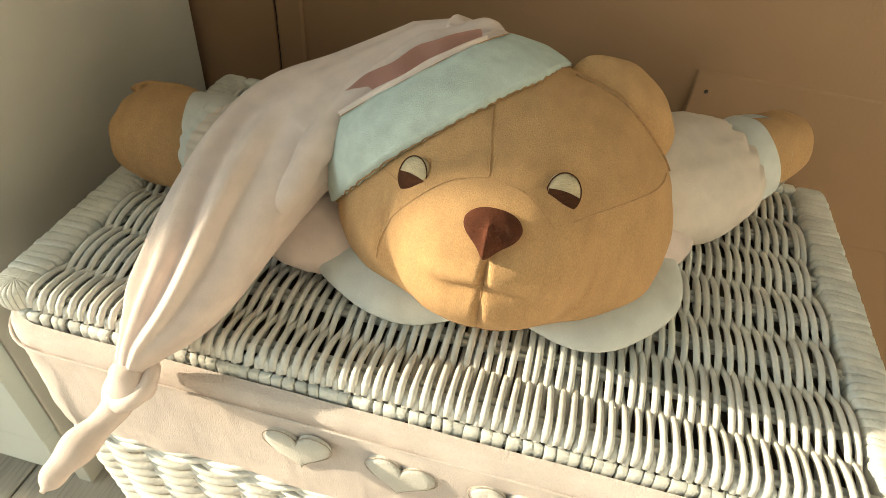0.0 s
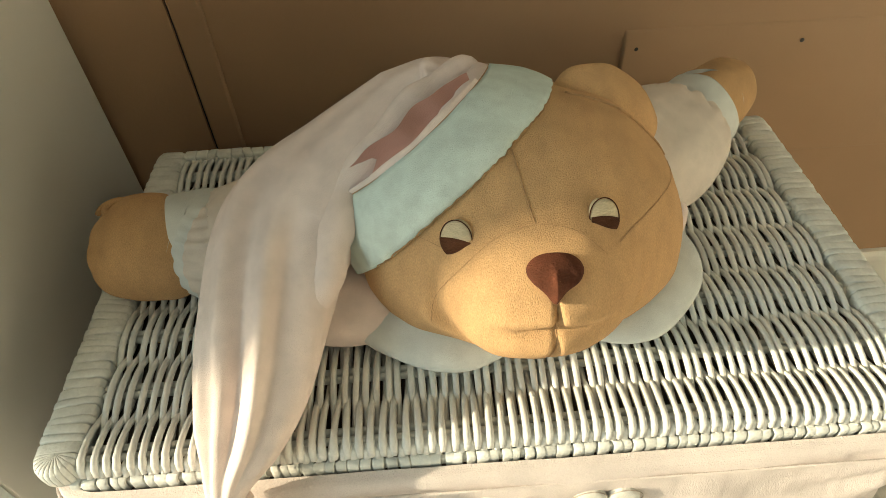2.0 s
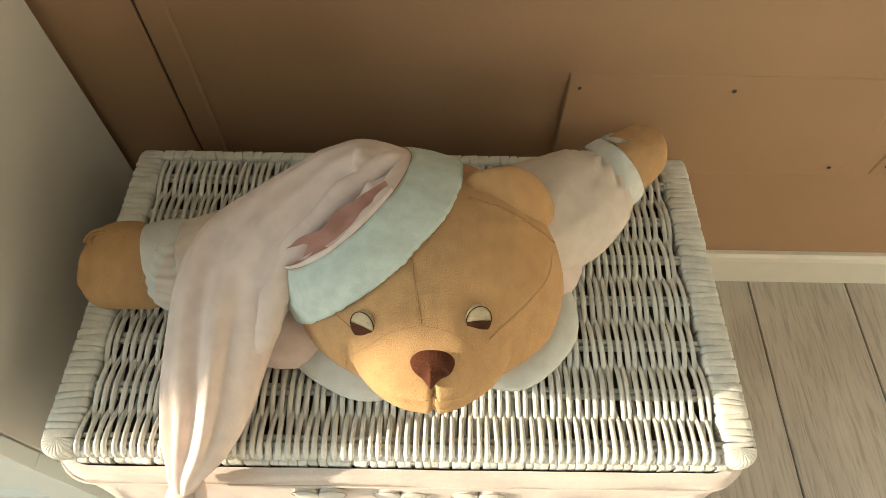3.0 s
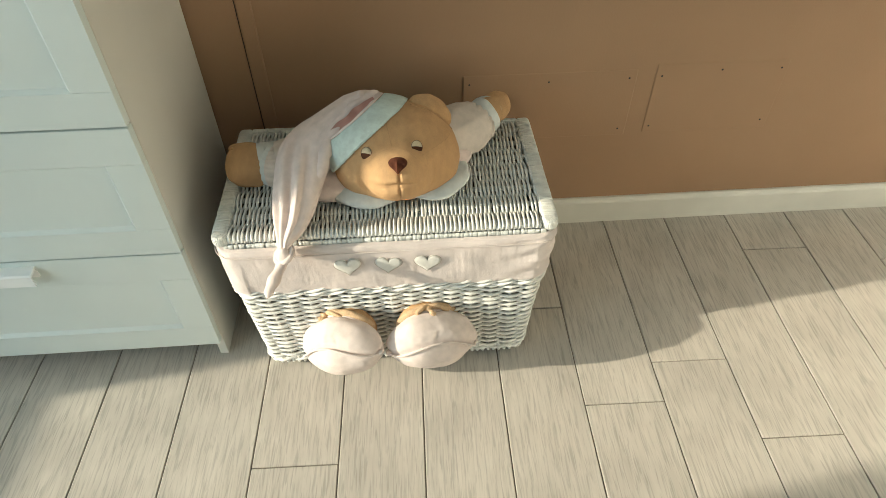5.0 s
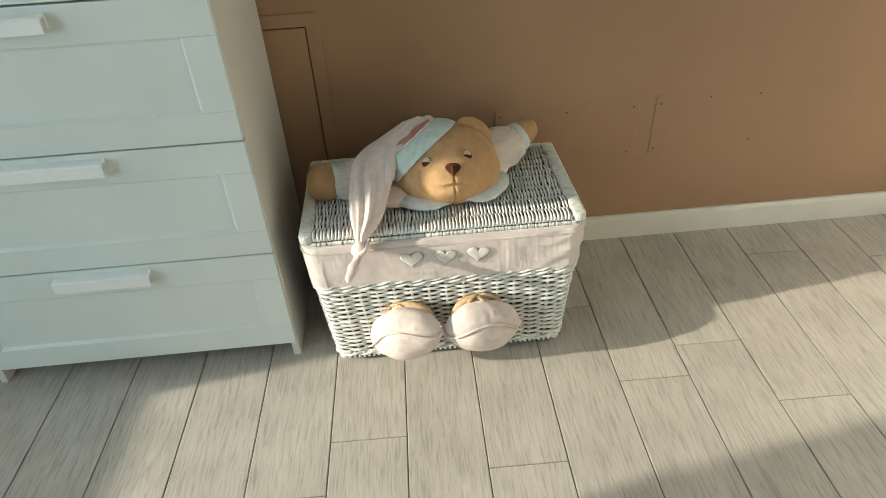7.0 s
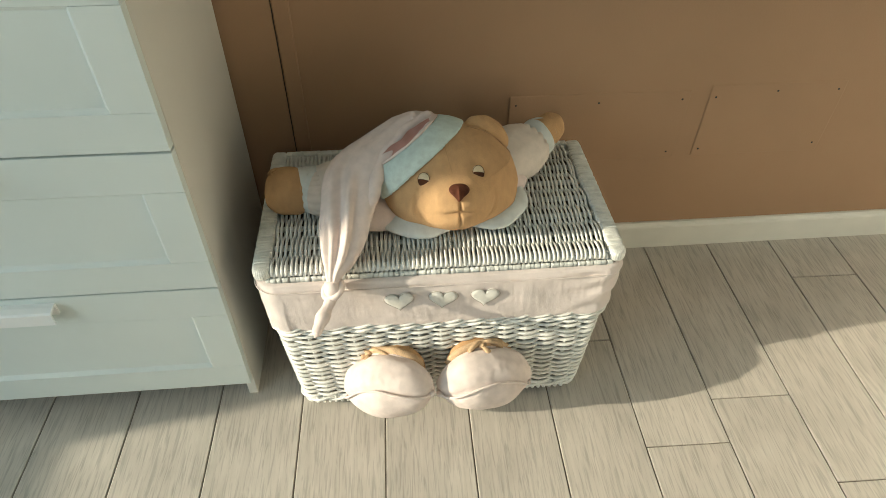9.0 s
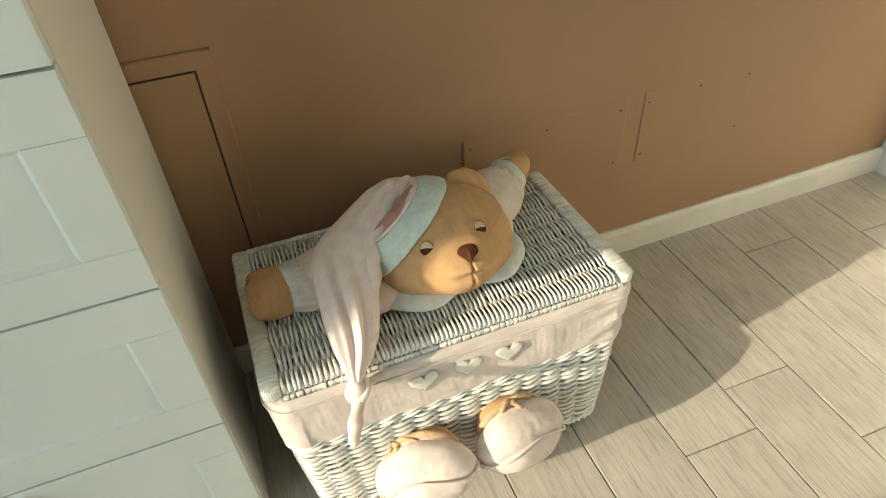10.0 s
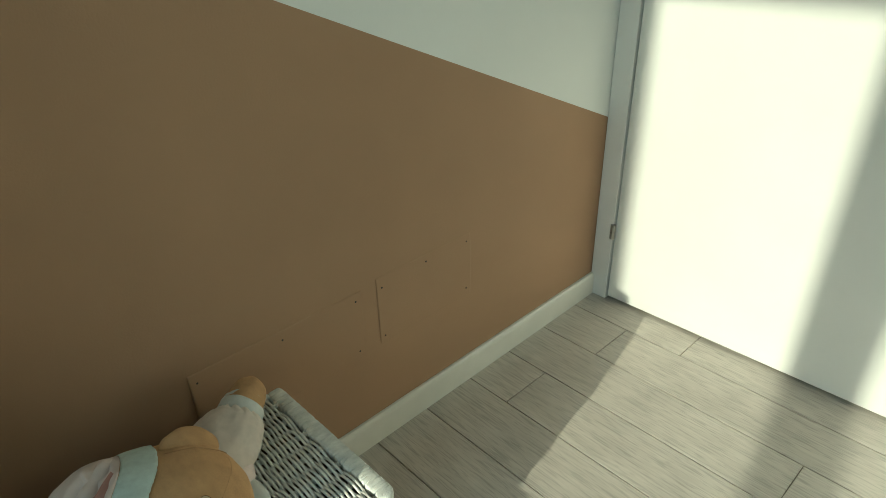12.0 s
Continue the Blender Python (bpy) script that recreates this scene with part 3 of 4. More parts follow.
# wrapped rims: a core and its separate strips
def wrap_rim(a, b, wx, wz, n, axis):
    rim = part("rim", None, lid, "rim bound with flat white strips")
    a, b = Vector(a), Vector(b)
    way = (b - a).normalized()
    side = Vector((way.y, -way.x, 0))
    prof = [(math.copysign(abs(math.cos(t)) ** 0.42, math.cos(t)), math.copysign(abs(math.sin(t)) ** 0.42, math.sin(t))) for t in [2 * math.pi * (k + 0.5) / 16 for k in range(16)]]
    sh = Shape()
    inset = way * (0.006 if axis == "y" else 0.0)
    sh.quad_grid([[p + side * (px * (wx - 0.0012)) + Vector((0, 0, pz * (wz - 0.0012))) for px, pz in prof] for p in (a + inset, b - inset)], 0, True, True)
    part("core", sh.mesh("core", [WRAP]), rim)
    r = random.Random(int(1000 * a.x + 77))
    length = (b - a).length
    d = 0.0
    while d < length - 0.004:
        wdt = min(length / n * r.uniform(0.75, 1.3), length - d)
        sk = r.uniform(-0.0022, 0.0022)
        gx = r.uniform(0.0, 0.0006)
        sh, rows = Shape(), []
        for e, g in ((0.0001, -0.0009), (0.0005, gx * 0.4), (0.0012, gx), (wdt - 0.0010, gx + 0.0002), (wdt - 0.0004, gx), (wdt - 0.0001, -0.0009)):
            near = max(0.0, min(1.0, (length - d - e) / 0.017)) if axis == "y" else 1.0
            thin = 0.50 + 0.50 * math.sqrt(1 - (1 - near) ** 2)
            rows.append([a + way * (d + e + sk * px * near) + side * (px * (wx + g) * thin) + Vector((0, 0, pz * (wz + g) * (0.25 + 0.75 * thin))) for px, pz in prof])
        sh.quad_grid(rows, 0, True)
        if d == 0 or d + wdt >= length - 0.004:
            sh.f.append(tuple(range(16)) if d == 0 else tuple(range(len(sh.v) - 16, len(sh.v))))
            sh.m.append(0)
        part("binding_strip", sh.mesh("binding_strip", [WRAP]), rim)
        d += wdt


ZR = LZ - 0.0065
wrap_rim((LX0 + 0.0150, LYF + 0.0135, ZR), (LX0 + 0.0150, LYB, ZR), 0.0150, 0.0110, 50, "y")
wrap_rim((LX1 - 0.0150, LYF + 0.0135, ZR), (LX1 - 0.0150, LYB, ZR), 0.0150, 0.0110, 50, "y")
wrap_rim((LX0 + 0.028, LYB - 0.007, ZR), (LX1 - 0.028, LYB - 0.007, ZR), 0.006, 0.0095, 50, "x")
wrap_rim((LX0 + 0.022, LYF + 0.006, LZ - 0.0205), (LX1 - 0.022, LYF + 0.006, LZ - 0.0205), 0.0075, 0.0065, 74, "x")

# rounded front corners of the rim, bound in fanned strips
for cx in (LX0 + 0.0152, LX1 - 0.0152):
    corner = part("rim_corner", None, lid, "rounded rim corner bound with strips")
    for i in range(12):
        lo, hi = math.pi * (1 + i / 12) + 0.008, math.pi * (1 + (i + 1) / 12) - 0.008
        s, rows = Shape(), []
        for ang in (lo, lo + 0.03, (lo + hi) / 2, hi - 0.03, hi):
            g = 0.985 if ang in (lo, hi) else 1.0
            ring = []
            for j in range(11):
                t = -0.5 * math.pi + math.pi * j / 10
                rr = 0.0158 * g * abs(math.cos(t)) ** 0.45
                ring.append((cx + rr * math.cos(ang), LYF + 0.0135 + rr * math.sin(ang), LZ - 0.0065 + math.copysign(abs(math.sin(t)) ** 0.5, t) * 0.0113 * g))
            rows.append(ring)
        s.quad_grid(rows, 0, False)
        part("binding_strip", s.mesh("binding_strip", [WRAP]), corner)

# plush feet sewn to the front
def plush_foot(cx, cz, yaw, tilt, seed):
    m = Matrix.Translation((cx, -0.470, cz)) @ Matrix.Rotation(yaw, 4, "Z") @ Matrix.Rotation(tilt, 4, "Y")
    foot = part("plush_foot", None, basket, "pale pink stuffed plush foot with a tan ribbon", where=m)
    sh, rows = Shape(), []
    A, B, C = 0.088, 0.058, 0.062
    # the shoe: a fat half egg, nipped in along the sole seam
    for i in range(81):
        th = math.pi * (0.002 + 0.996 * i / 80)
        r = []
        for j in range(110):
            ph = 2 * math.pi * j / 110
            d = Vector((math.cos(ph) * math.sin(th), -math.sin(ph) * math.sin(th), math.cos(th)))
            p = Vector((A * d.x, B * d.y if d.y < 0 else 0.048 * d.y, C * d.z * (1.02 if d.z > 0 else 1.08)))
            seam = p.z - 0.040 + 0.052 * (d.x ** 2)
            p *= 1 - 0.05 * math.exp(-(seam / 0.0065) ** 2)
            p.x *= 1 + 0.10 * abs(d.x) ** 6 * math.exp(-(seam / 0.03) ** 2)
            p += d * (noisy(d * 1.7 + Vector((seed, 0, 0)), 1.0, 0.0035) + 0.0003 * math.sin(d.x * 30 + seed + 3 * noise.noise(d * 4)) * math.exp(-((abs(seam) - 0.012) / 0.012) ** 2) + noisy(d * 4 + Vector((0, seed, 0)), 1.0, 0.0009))
            r.append(p)
        rows.append(r)
    sh.quad_grid(rows, 0, True, True)
    part("shoe", sh.mesh("shoe", [FOOT_PLUSH]), foot)
    sh = Shape()
    pts = []
    for k in range(49):
        ph = math.pi * k / 48
        x = math.cos(ph)
        zz = 0.040 - 0.052 * x * x
        pts.append((A * 1.04 * x, -B * 0.972 * math.sqrt(max(0.0, 1 - (0.96 * x) ** 2 - (zz / C) ** 2 * 0.9)) - 0.002, zz * 0.97 + noisy((x * 3, seed, 0), 1, 0.0016)))
    sh.tube(pts, [0.0024 + noisy((k * 0.5, seed, 0), 1, 0.0006) for k in range(49)], 6)
    for e in (-1, 1):
        sh.blob((A * 1.035 * e, -0.010, -0.013), (0.008, 0, 0.001), (0, 0.008, 0), (0, 0, 0.0045), 0, 10, 8)
    part("sole_seam", sh.mesh("sole_seam", [FOOT_PLUSH]), foot, "raised seam round the sole")
    # tan ankle behind the opening
    sh = Shape()
    sh.blob((0, 0.042, 0.006), (0.063, 0, 0), (0, 0.030, -0.004), (0, 0.006, 0.048), 0, 40, 24)
    part("ankle", sh.mesh("ankle", [TAN]), foot, "tan plush ankle")
    # pale binding at the opening, tan ribbon behind it
    for name, rx, rz, yy, rr, fl, mtl, lab in (("opening_edge", 0.062, 0.049, 0.030, 0.0036, 1.0, FOOT_PLUSH, "pale bound edge of the opening"), ("ribbon", 0.061, 0.052, 0.038, 0.0075, 1.2, RIBBON, "tan plush ribbon")):
        sh = Shape()
        pts = []
        for k in range(40):
            a = math.pi * (0.03 + 0.94 * k / 39)
            pts.append((rx * math.cos(a), yy - 0.004 * math.sin(a), 0.004 + rz * math.sin(a) + noisy((k * 0.2, seed, 2), 1, 0.003)))
        sh.tube(pts, rr, 6, flat=fl)
        part(name, sh.mesh(name, [mtl]), foot, lab)
    # bow
    sh = Shape()
    bx, bz = (-0.026, 0.056) if seed < 2 else (-0.010, 0.060)
    for sgn, ln in ((-1, 0.024), (1, 0.040)):
        pts = [Vector((bx, 0.032, bz))]
        for k in range(13):
            a = math.pi * (k / 12 - 0.5)
            pts.append(Vector((bx + sgn * (ln * 0.4 + ln * 0.6 * math.cos(a)), 0.030 - 0.006 * math.cos(a), bz - 0.003 + 0.006 * math.sin(a) - sgn * bx * 0.1 - (0.006 if sgn > 0 else (0.014 if seed < 2 else 0.003)) * math.cos(a))))
        pts.append(Vector((bx, 0.032, bz - 0.001)))
        sh.tube(pts, 0.0042, 6, flat=1.2)
    sh.tube([(bx, 0.026, bz), (bx + 0.004, 0.010, bz + 0.002), (bx + 0.006, -0.002, bz - 0.004)], [0.004, 0.006, 0.005], 8, flat=0.6)
    sh.blob((bx, 0.026, bz), (0.007, 0, 0), (0, 0.006, 0), (0, 0, 0.006), 0, 12, 8)
    part("bow", sh.mesh("bow", [RIBBON]), foot, "small tan plush bow")


plush_foot(-0.110, 0.128, -0.40, -0.42, 1)
plush_foot(0.071, 0.131, 0.26, 0.20, 2)

# ---- plush bear ----
HC = Vector((0.021, -0.255, 0.442))


def ray_blob(o, d, c, r):
    """How far the ray from o along d leaves the ellipsoid at c with half axes r."""
    q = Vector(((o.x - c[0]) / r[0], (o.y - c[1]) / r[1], (o.z - c[2]) / r[2]))
    e = Vector((d.x / r[0], d.y / r[1], d.z / r[2]))
    a, b, k = e.dot(e), q.dot(e), q.dot(q) - 1
    h = b * b - a * k
    return (-b + math.sqrt(h)) / a if h > 0 else 0.0


HEAD_FORMS = [((0.019, -0.259, 0.444), (0.116, 0.103, 0.091)), ((0.020, -0.326, 0.455), (0.066, 0.058, 0.054)),
              ((0.075, -0.275, 0.424), (0.058, 0.062, 0.050)), ((-0.033, -0.280, 0.424), (0.058, 0.062, 0.050)), ((0.024, -0.328, 0.436), (0.052, 0.044, 0.034))]


def head_point(d, out=0.0):
    """The head's surface in the direction d from its middle, with the mouth's creases."""
    d = d.normalized()
    r = sum(max(0.0, ray_blob(HC, d, c, h)) ** 13 for c, h in HEAD_FORMS) ** (1 / 13)
    p = HC + d * r
    if p.y < -0.29 and p.z > 0.40:
        gap = ray_blob(HC, d, *HEAD_FORMS[1]) - ray_blob(HC, d, *HEAD_FORMS[0])
        r -= 0.0050 * math.exp(-(gap / 0.0055) ** 2) * min(1.0, (p.z - 0.40) / 0.03) * max(0.0, min(1.0, (0.482 - p.z) / 0.015)) * (1.0 if p.x < 0.02 else 0.6)
    if p.y < -0.30:
        mid = math.exp(-((p.x - 0.0245) / 0.0026) ** 2)
        low = 1 / (1 + math.exp((p.z - 0.482) / 0.004))
        r -= 0.0009 * mid * low
        mz = 0.4585 + 0.003 * math.exp(-((p.x - 0.0245) / 0.014) ** 2) - 1.2 * (p.x - 0.0245) ** 2
        wide = math.exp(-((p.x - 0.0245) / 0.025) ** 2)
        r -= 0.0070 * math.exp(-((p.z - mz) / 0.0042) ** 2) * wide
        r += 0.0052 * math.exp(-((p.z - mz - 0.010) / 0.0075) ** 2) * wide * (1 - mid) + 0.0036 * math.exp(-((p.z - mz + 0.016) / 0.011) ** 2) * wide * (1 - mid)
        r -= 0.0018 * math.exp(-(((p.x - 0.0245) / 0.011) ** 2 + ((p.z - 0.478) / 0.007) ** 2))
    r += noisy(d * 3.1, 1.0, 0.0022) + noisy(d * 9, 1.0, 0.0006)
    return HC + d * (r + out)


def on_head(p, out=0.0):
    return head_point(Vector(p) - HC, out)


bear = Shape()
TANS, SEAM, NOSE, ECR, EBR, PNK, SHADED, SLV, AQ, COL, INK = range(11)
BEAR_MATS = [TAN, TAN_SEAM, BROWN_PLUSH, EYE_CREAM, EYE_BROWN, PINK, PINK_SHADED, SLEEVE, AQUA, COLLAR, GREY_INK]

# head
rows = []
for i in range(241):
    th = math.pi * (0.001 + 0.998 * i / 240)
    rows.append([head_point(Vector((math.sin(th) * math.cos(ph), math.cos(th), math.sin(th) * math.sin(ph)))) for ph in [2 * math.pi * k / 300 for k in range(300)]])
bear.quad_grid(rows, TANS, True, True)


def seam(points, rad=0.0009, slot=SEAM, n=26, out=0.0004, wavy=0.0):
    """A thread laid on the head through a few places."""
    pts = [Vector(p) for p in points]
    line = []
    for i in range(len(pts) - 1):
        a, b = pts[max(0, i - 1)], pts[min(len(pts) - 1, i + 2)]
        for k in range(n):
            t = k / n
            p0, p1 = pts[i], pts[i + 1]
            q = 0.5 * ((2 * p0) + (p1 - a) * t + (2 * a - 5 * p0 + 4 * p1 - b) * t * t + (3 * p0 - a - 3 * p1 + b) * t ** 3)
            line.append(on_head(q, out + wavy * math.sin(len(line) * 1.9)))
    bear.tube(line, rad, 5, slot)


seam([(0.004, -0.280, 0.535), (0.009, -0.310, 0.522), (0.015, -0.340, 0.507)], 0.00040)
seam([(0.015, -0.340, 0.507), (-0.008, -0.345, 0.502), (-0.030, -0.348, 0.480), (-0.044, -0.345, 0.455), (-0.046, -0.345, 0.432)], 0.00018)
seam([(0.015, -0.340, 0.507), (0.036, -0.342, 0.503), (0.052, -0.342, 0.486)], 0.00020)
seam([(0.058, -0.330, 0.484), (0.085, -0.312, 0.487), (0.108, -0.290, 0.487), (0.124, -0.262, 0.485)], 0.00024)
seam([(-0.040, -0.335, 0.488), (-0.055, -0.325, 0.487), (-0.066, -0.315, 0.484)], 0.00022)
seam([(0.0245, -0.380, 0.488), (0.0245, -0.380, 0.462), (0.0245, -0.375, 0.436), (0.0240, -0.362, 0.410)], 0.0003, SEAM, 20, 0.0002)


seam([(-0.020, -0.352, 0.424), (0.000, -0.362, 0.417), (0.0240, -0.366, 0.414), (0.050, -0.360, 0.416)], 0.00018)


def patch(c, wx, wz, inside, height, slot, rings=10, n=40, roll=0.0):
    """A padded patch on the head: outline by angle, raised by height."""
    c = on_head(c)
    nrm = (c - HC).normalized()
    u = Vector((1, 0, 0)) - nrm * nrm.x
    u.normalize()
    w = nrm.cross(u) * -1
    w = w if w.z > 0 else -w
    rows = []
    for i in range(rings + 1):
        sc = max(0.01, 1 - i / rings)
        row = []
        for k in range(n):
            x, z = inside(2 * math.pi * k / n)
            x, z = x * math.cos(roll) - z * math.sin(roll), x * math.sin(roll) + z * math.cos(roll)
            q = c + u * x * wx * sc + w * z * wz * sc
            row.append(on_head(q, -0.001 + (height(sc, x * sc, z * sc) if i else 0)))
        rows.append(row)
    bear.quad_grid(rows, slot, True)
    return c, u, w


def circle(a):
    return math.cos(a), math.sin(a)


def eye(c, roll):
    c = on_head(c)
    nrm = (c - HC).normalized()
    nrm = (nrm + (on_head(c + Vector((0.012, 0, 0))) - on_head(c - Vector((0.012, 0, 0)))).cross(on_head(c + Vector((0, 0, 0.012))) - on_head(c - Vector((0, 0, 0.012)))).normalized() * 0.6 + Vector((0, -0.25, 0))).normalized()
    u = (Vector((1, 0, 0)) - nrm * nrm.x).normalized()
    w = u.cross(nrm)
    w = w if w.z > 0 else -w

    def at(x, z, out):
        x, z = x * math.cos(roll) - z * math.sin(roll), x * math.sin(roll) + z * math.cos(roll)
        return c + u * x * 0.0104 + w * z * 0.0116 + nrm * (out - 0.0008 * (x * x + z * z))
    rows = [[at(q * math.cos(2 * math.pi * k / 40), q * math.sin(2 * math.pi * k / 40), o) for k in range(40)] for q, o in ((1.0, -0.004), (1.0, 0.0012), (0.9, 0.0021), (0.5, 0.0024), (0.02, 0.0025))]
    bear.quad_grid(rows, ECR, True)
    rows = []
    for i in range(9):
        t = i / 8
        row = []
        for k in range(25):
            x = -0.955 + 1.91 * k / 24
            lo = -math.sqrt(max(0.0, 1 - x * x)) * 0.985
            hi = max(lo, -0.02 + 0.10 * math.cos(x * 1.6) - 0.10 * x)
            hi = min(hi, math.sqrt(max(0.0, 1 - x * x)) * 0.985)
            row.append(at(x, lo + (hi - lo) * t, 0.0029))
        rows.append(row)
    bear.quad_grid(rows, EBR, False)
    bear.tube([at(math.cos(2 * math.pi * k / 48), math.sin(2 * math.pi * k / 48), 0.0019) for k in range(48)], 0.0004, 5, EBR, closed=True)


eye((-0.030, -0.336, 0.4945), -0.05)
eye((0.054, -0.328, 0.4980), 0.02)


def nose_outline(a):
    x, z = math.cos(a), math.sin(a)
    x = math.copysign(abs(x) ** 0.85, x)
    wide = 0.24 + 0.76 / (1 + math.exp(-(z + 0.45) / 0.20))
    return x * wide, z * (0.78 if z > 0 else 1.10)


patch((0.0235, -0.378, 0.4980), 0.0180, 0.0150, nose_outline, lambda q, x, z: 0.0105 * (1 - q ** 3.0) ** 0.6 * (1 + 0.30 * math.exp(-((x + 0.08) / 0.10) ** 2) / (1 + math.exp((z - 0.25) / 0.15)) - 0.34 * math.exp(-((x - 0.34) / 0.20) ** 2) / (1 + math.exp((z - 0.15) / 0.12)) - 0.14 * math.exp(-((x + 0.42) / 0.18) ** 2) / (1 + math.exp((z - 0.05) / 0.12))), NOSE, 28, 96, -0.04)

# ear
e_long = Vector((0.075, -0.006, -0.056)).normalized()
e_out = Vector((0.55, 0.30, 0.72))
e_out = (e_out - e_long * e_out.dot(e_long)).normalized()
e_thin = e_long.cross(e_out)
EC = Vector((0.087, -0.227, 0.501))


def ear_bend(p):
    q = p - EC
    a, b, c = q.dot(e_long), q.dot(e_out), q.dot(e_thin)
    c += 0.010 * (b / 0.034) ** 2 * (1 if c > -1 else 1) * -1 - 0.004
    cup = math.exp(-((a / 0.030) ** 2 + ((b - 0.012) / 0.016) ** 2)) * 0.006
    return EC + e_long * a + e_out * b + e_thin * (c + cup) + Vector((noisy(p, 45, 0.0025), noisy(p + Vector((3, 0, 0)), 45, 0.0025), noisy(p + Vector((0, 3, 0)), 45, 0.0025)))


bear.blob(EC, e_long * 0.046, e_out * 0.031, e_thin * 0.017, TANS, 48, 28, ear_bend)
seam([(0.050, -0.240, 0.530), (0.082, -0.248, 0.518), (0.108, -0.250, 0.497), (0.120, -0.248, 0.474)], 0.0008, SEAM, 16, 0.0006)

# cap
CN = Vector((-0.62, 0.36, 0.70)).normalized()
CA = Vector((-0.101, -0.302, 0.433))
U0 = Vector((0.45, -0.86, 0.0))
cu = (U0 - CN * U0.dot(CN)).normalized()
cv = CN.cross(cu)


def cap_dir(alpha, ph):
    return CN * math.cos(alpha) + (cu * math.cos(ph) + cv * math.sin(ph)) * math.sin(alpha)


def cap_point(d, out=0.0):
    """The fuller form of the head under the cap."""
    d = d.normalized()
    r = (head_point(d) - HC).length
    q = max(0.0, ray_blob(HC, d, (-0.024, -0.243, 0.460), (0.089, 0.087, 0.083)))
    return HC + d * ((r ** 16 + q ** 16) ** (1 / 16) * 0.985 + out)


def cap_angle(level, ph):
    lo, hi = 0.0, math.pi
    for _ in range(22):
        mid = (lo + hi) / 2
        if (cap_point(cap_dir(mid, ph)) - CA).dot(CN) > level:
            lo = mid
        else:
            hi = mid
    return lo


NP = 300


def rise(k):
    """From 0 at the band's low end to 1 at its crest."""
    p = cap_point(cap_dir(cap_angle(0.022, 2 * math.pi * k / NP), 2 * math.pi * k / NP))
    t = max(0.0, min(1.0, (p.z - 0.44) / 0.085))
    return t * t * (3 - 2 * t)


up = [rise(k) for k in range(NP)]
edge = [cap_angle(-0.005 + 0.008 * up[k] + noisy((k * 0.33, 0, 0), 1, 0.0010) + noisy((k * 0.05, 4, 0), 1, 0.002), 2 * math.pi * k / NP) for k in range(NP)]
upper = [cap_angle(0.043 - 0.005 * up[k], 2 * math.pi * k / NP) for k in range(NP)]
rows = [[head_point(cap_dir(edge[k], 2 * math.pi * k / NP), -0.002) for k in range(NP)]]
for i in range(13):
    t = i / 12
    lift = 0.0042 + 0.0025 * math.sin(math.pi * t)
    rows.append([cap_point(cap_dir(edge[k] * (1 - t) + upper[k] * t, 2 * math.pi * k / NP), lift + noisy((math.cos(2 * math.pi * k / NP) * 3, math.sin(2 * math.pi * k / NP) * 3, 1 + t * 0.8), 1, 0.0014)) for k in range(NP)])
rows.append([cap_point(cap_dir(upper[k], 2 * math.pi * k / NP), 0.0015) for k in range(NP)])
bear.quad_grid(rows, AQ, True)
# thread along the band's lower edge
line = [cap_point(cap_dir(edge[k] + 0.004, 2 * math.pi * k / NP), 0.0006 + 0.0008 * (k // 2 % 2)) for k in range(NP)]
bear.tube(line, 0.0006, 5, SEAM, closed=True)
line = [cap_point(cap_dir(upper[k], 2 * math.pi * k / NP), 0.0042) for k in range(NP)]
bear.tube(line, 0.0004, 5, SEAM, closed=True)


def spline(keys, n):
    """Smooth values through rows of numbers, n steps between two rows."""
    out = []
    for i in range(len(keys) - 1):
        a, p, q, b = keys[max(0, i - 1)], keys[i], keys[i + 1], keys[min(len(keys) - 1, i + 2)]
        for k in range(n):
            t = k / n
            out.append([0.5 * (2 * y + (z - x) * t + (2 * x - 5 * y + 4 * z - w) * t * t + (3 * y - x - 3 * z + w) * t ** 3) for x, y, z, w in zip(a, p, q, b)])
    out.append(list(keys[-1]))
    return out


# drape of the cap: middle, half width, half thickness, and the way of the width
DRAPE = [(-0.054, -0.200, 0.503, 0.034, 0.028, 0.45, -0.86, 0.10),
         (-0.103, -0.235, 0.479, 0.051, 0.029, 0.50, -0.82, 0.14),
         (-0.135, -0.260, 0.462, 0.057, 0.033, 0.78, -0.55, 0.12),
         (-0.150, -0.285, 0.451, 0.052, 0.033, 0.96, -0.20, 0.12),
         (-0.159, -0.330, 0.434, 0.045, 0.030, 1.0, 0.0, 0.10),
         (-0.167, -0.372, 0.412, 0.038, 0.026, 1.0, 0.02, 0.05),
         (-0.176, -0.403, 0.394, 0.029, 0.020, 1.0, 0.05, 0.0),
         (-0.184, -0.424, 0.380, 0.016, 0.014, 1.0, 0.05, 0.0),
         (-0.187, -0.434, 0.370, 0.010, 0.010, 1.0, 0.05, 0.0)]
path = spline(DRAPE, 14)
ND = NP
rows = [[cap_point(cap_dir(upper[k], 2 * math.pi * k / NP), 0.0035) for k in range(NP)]]
sections = []
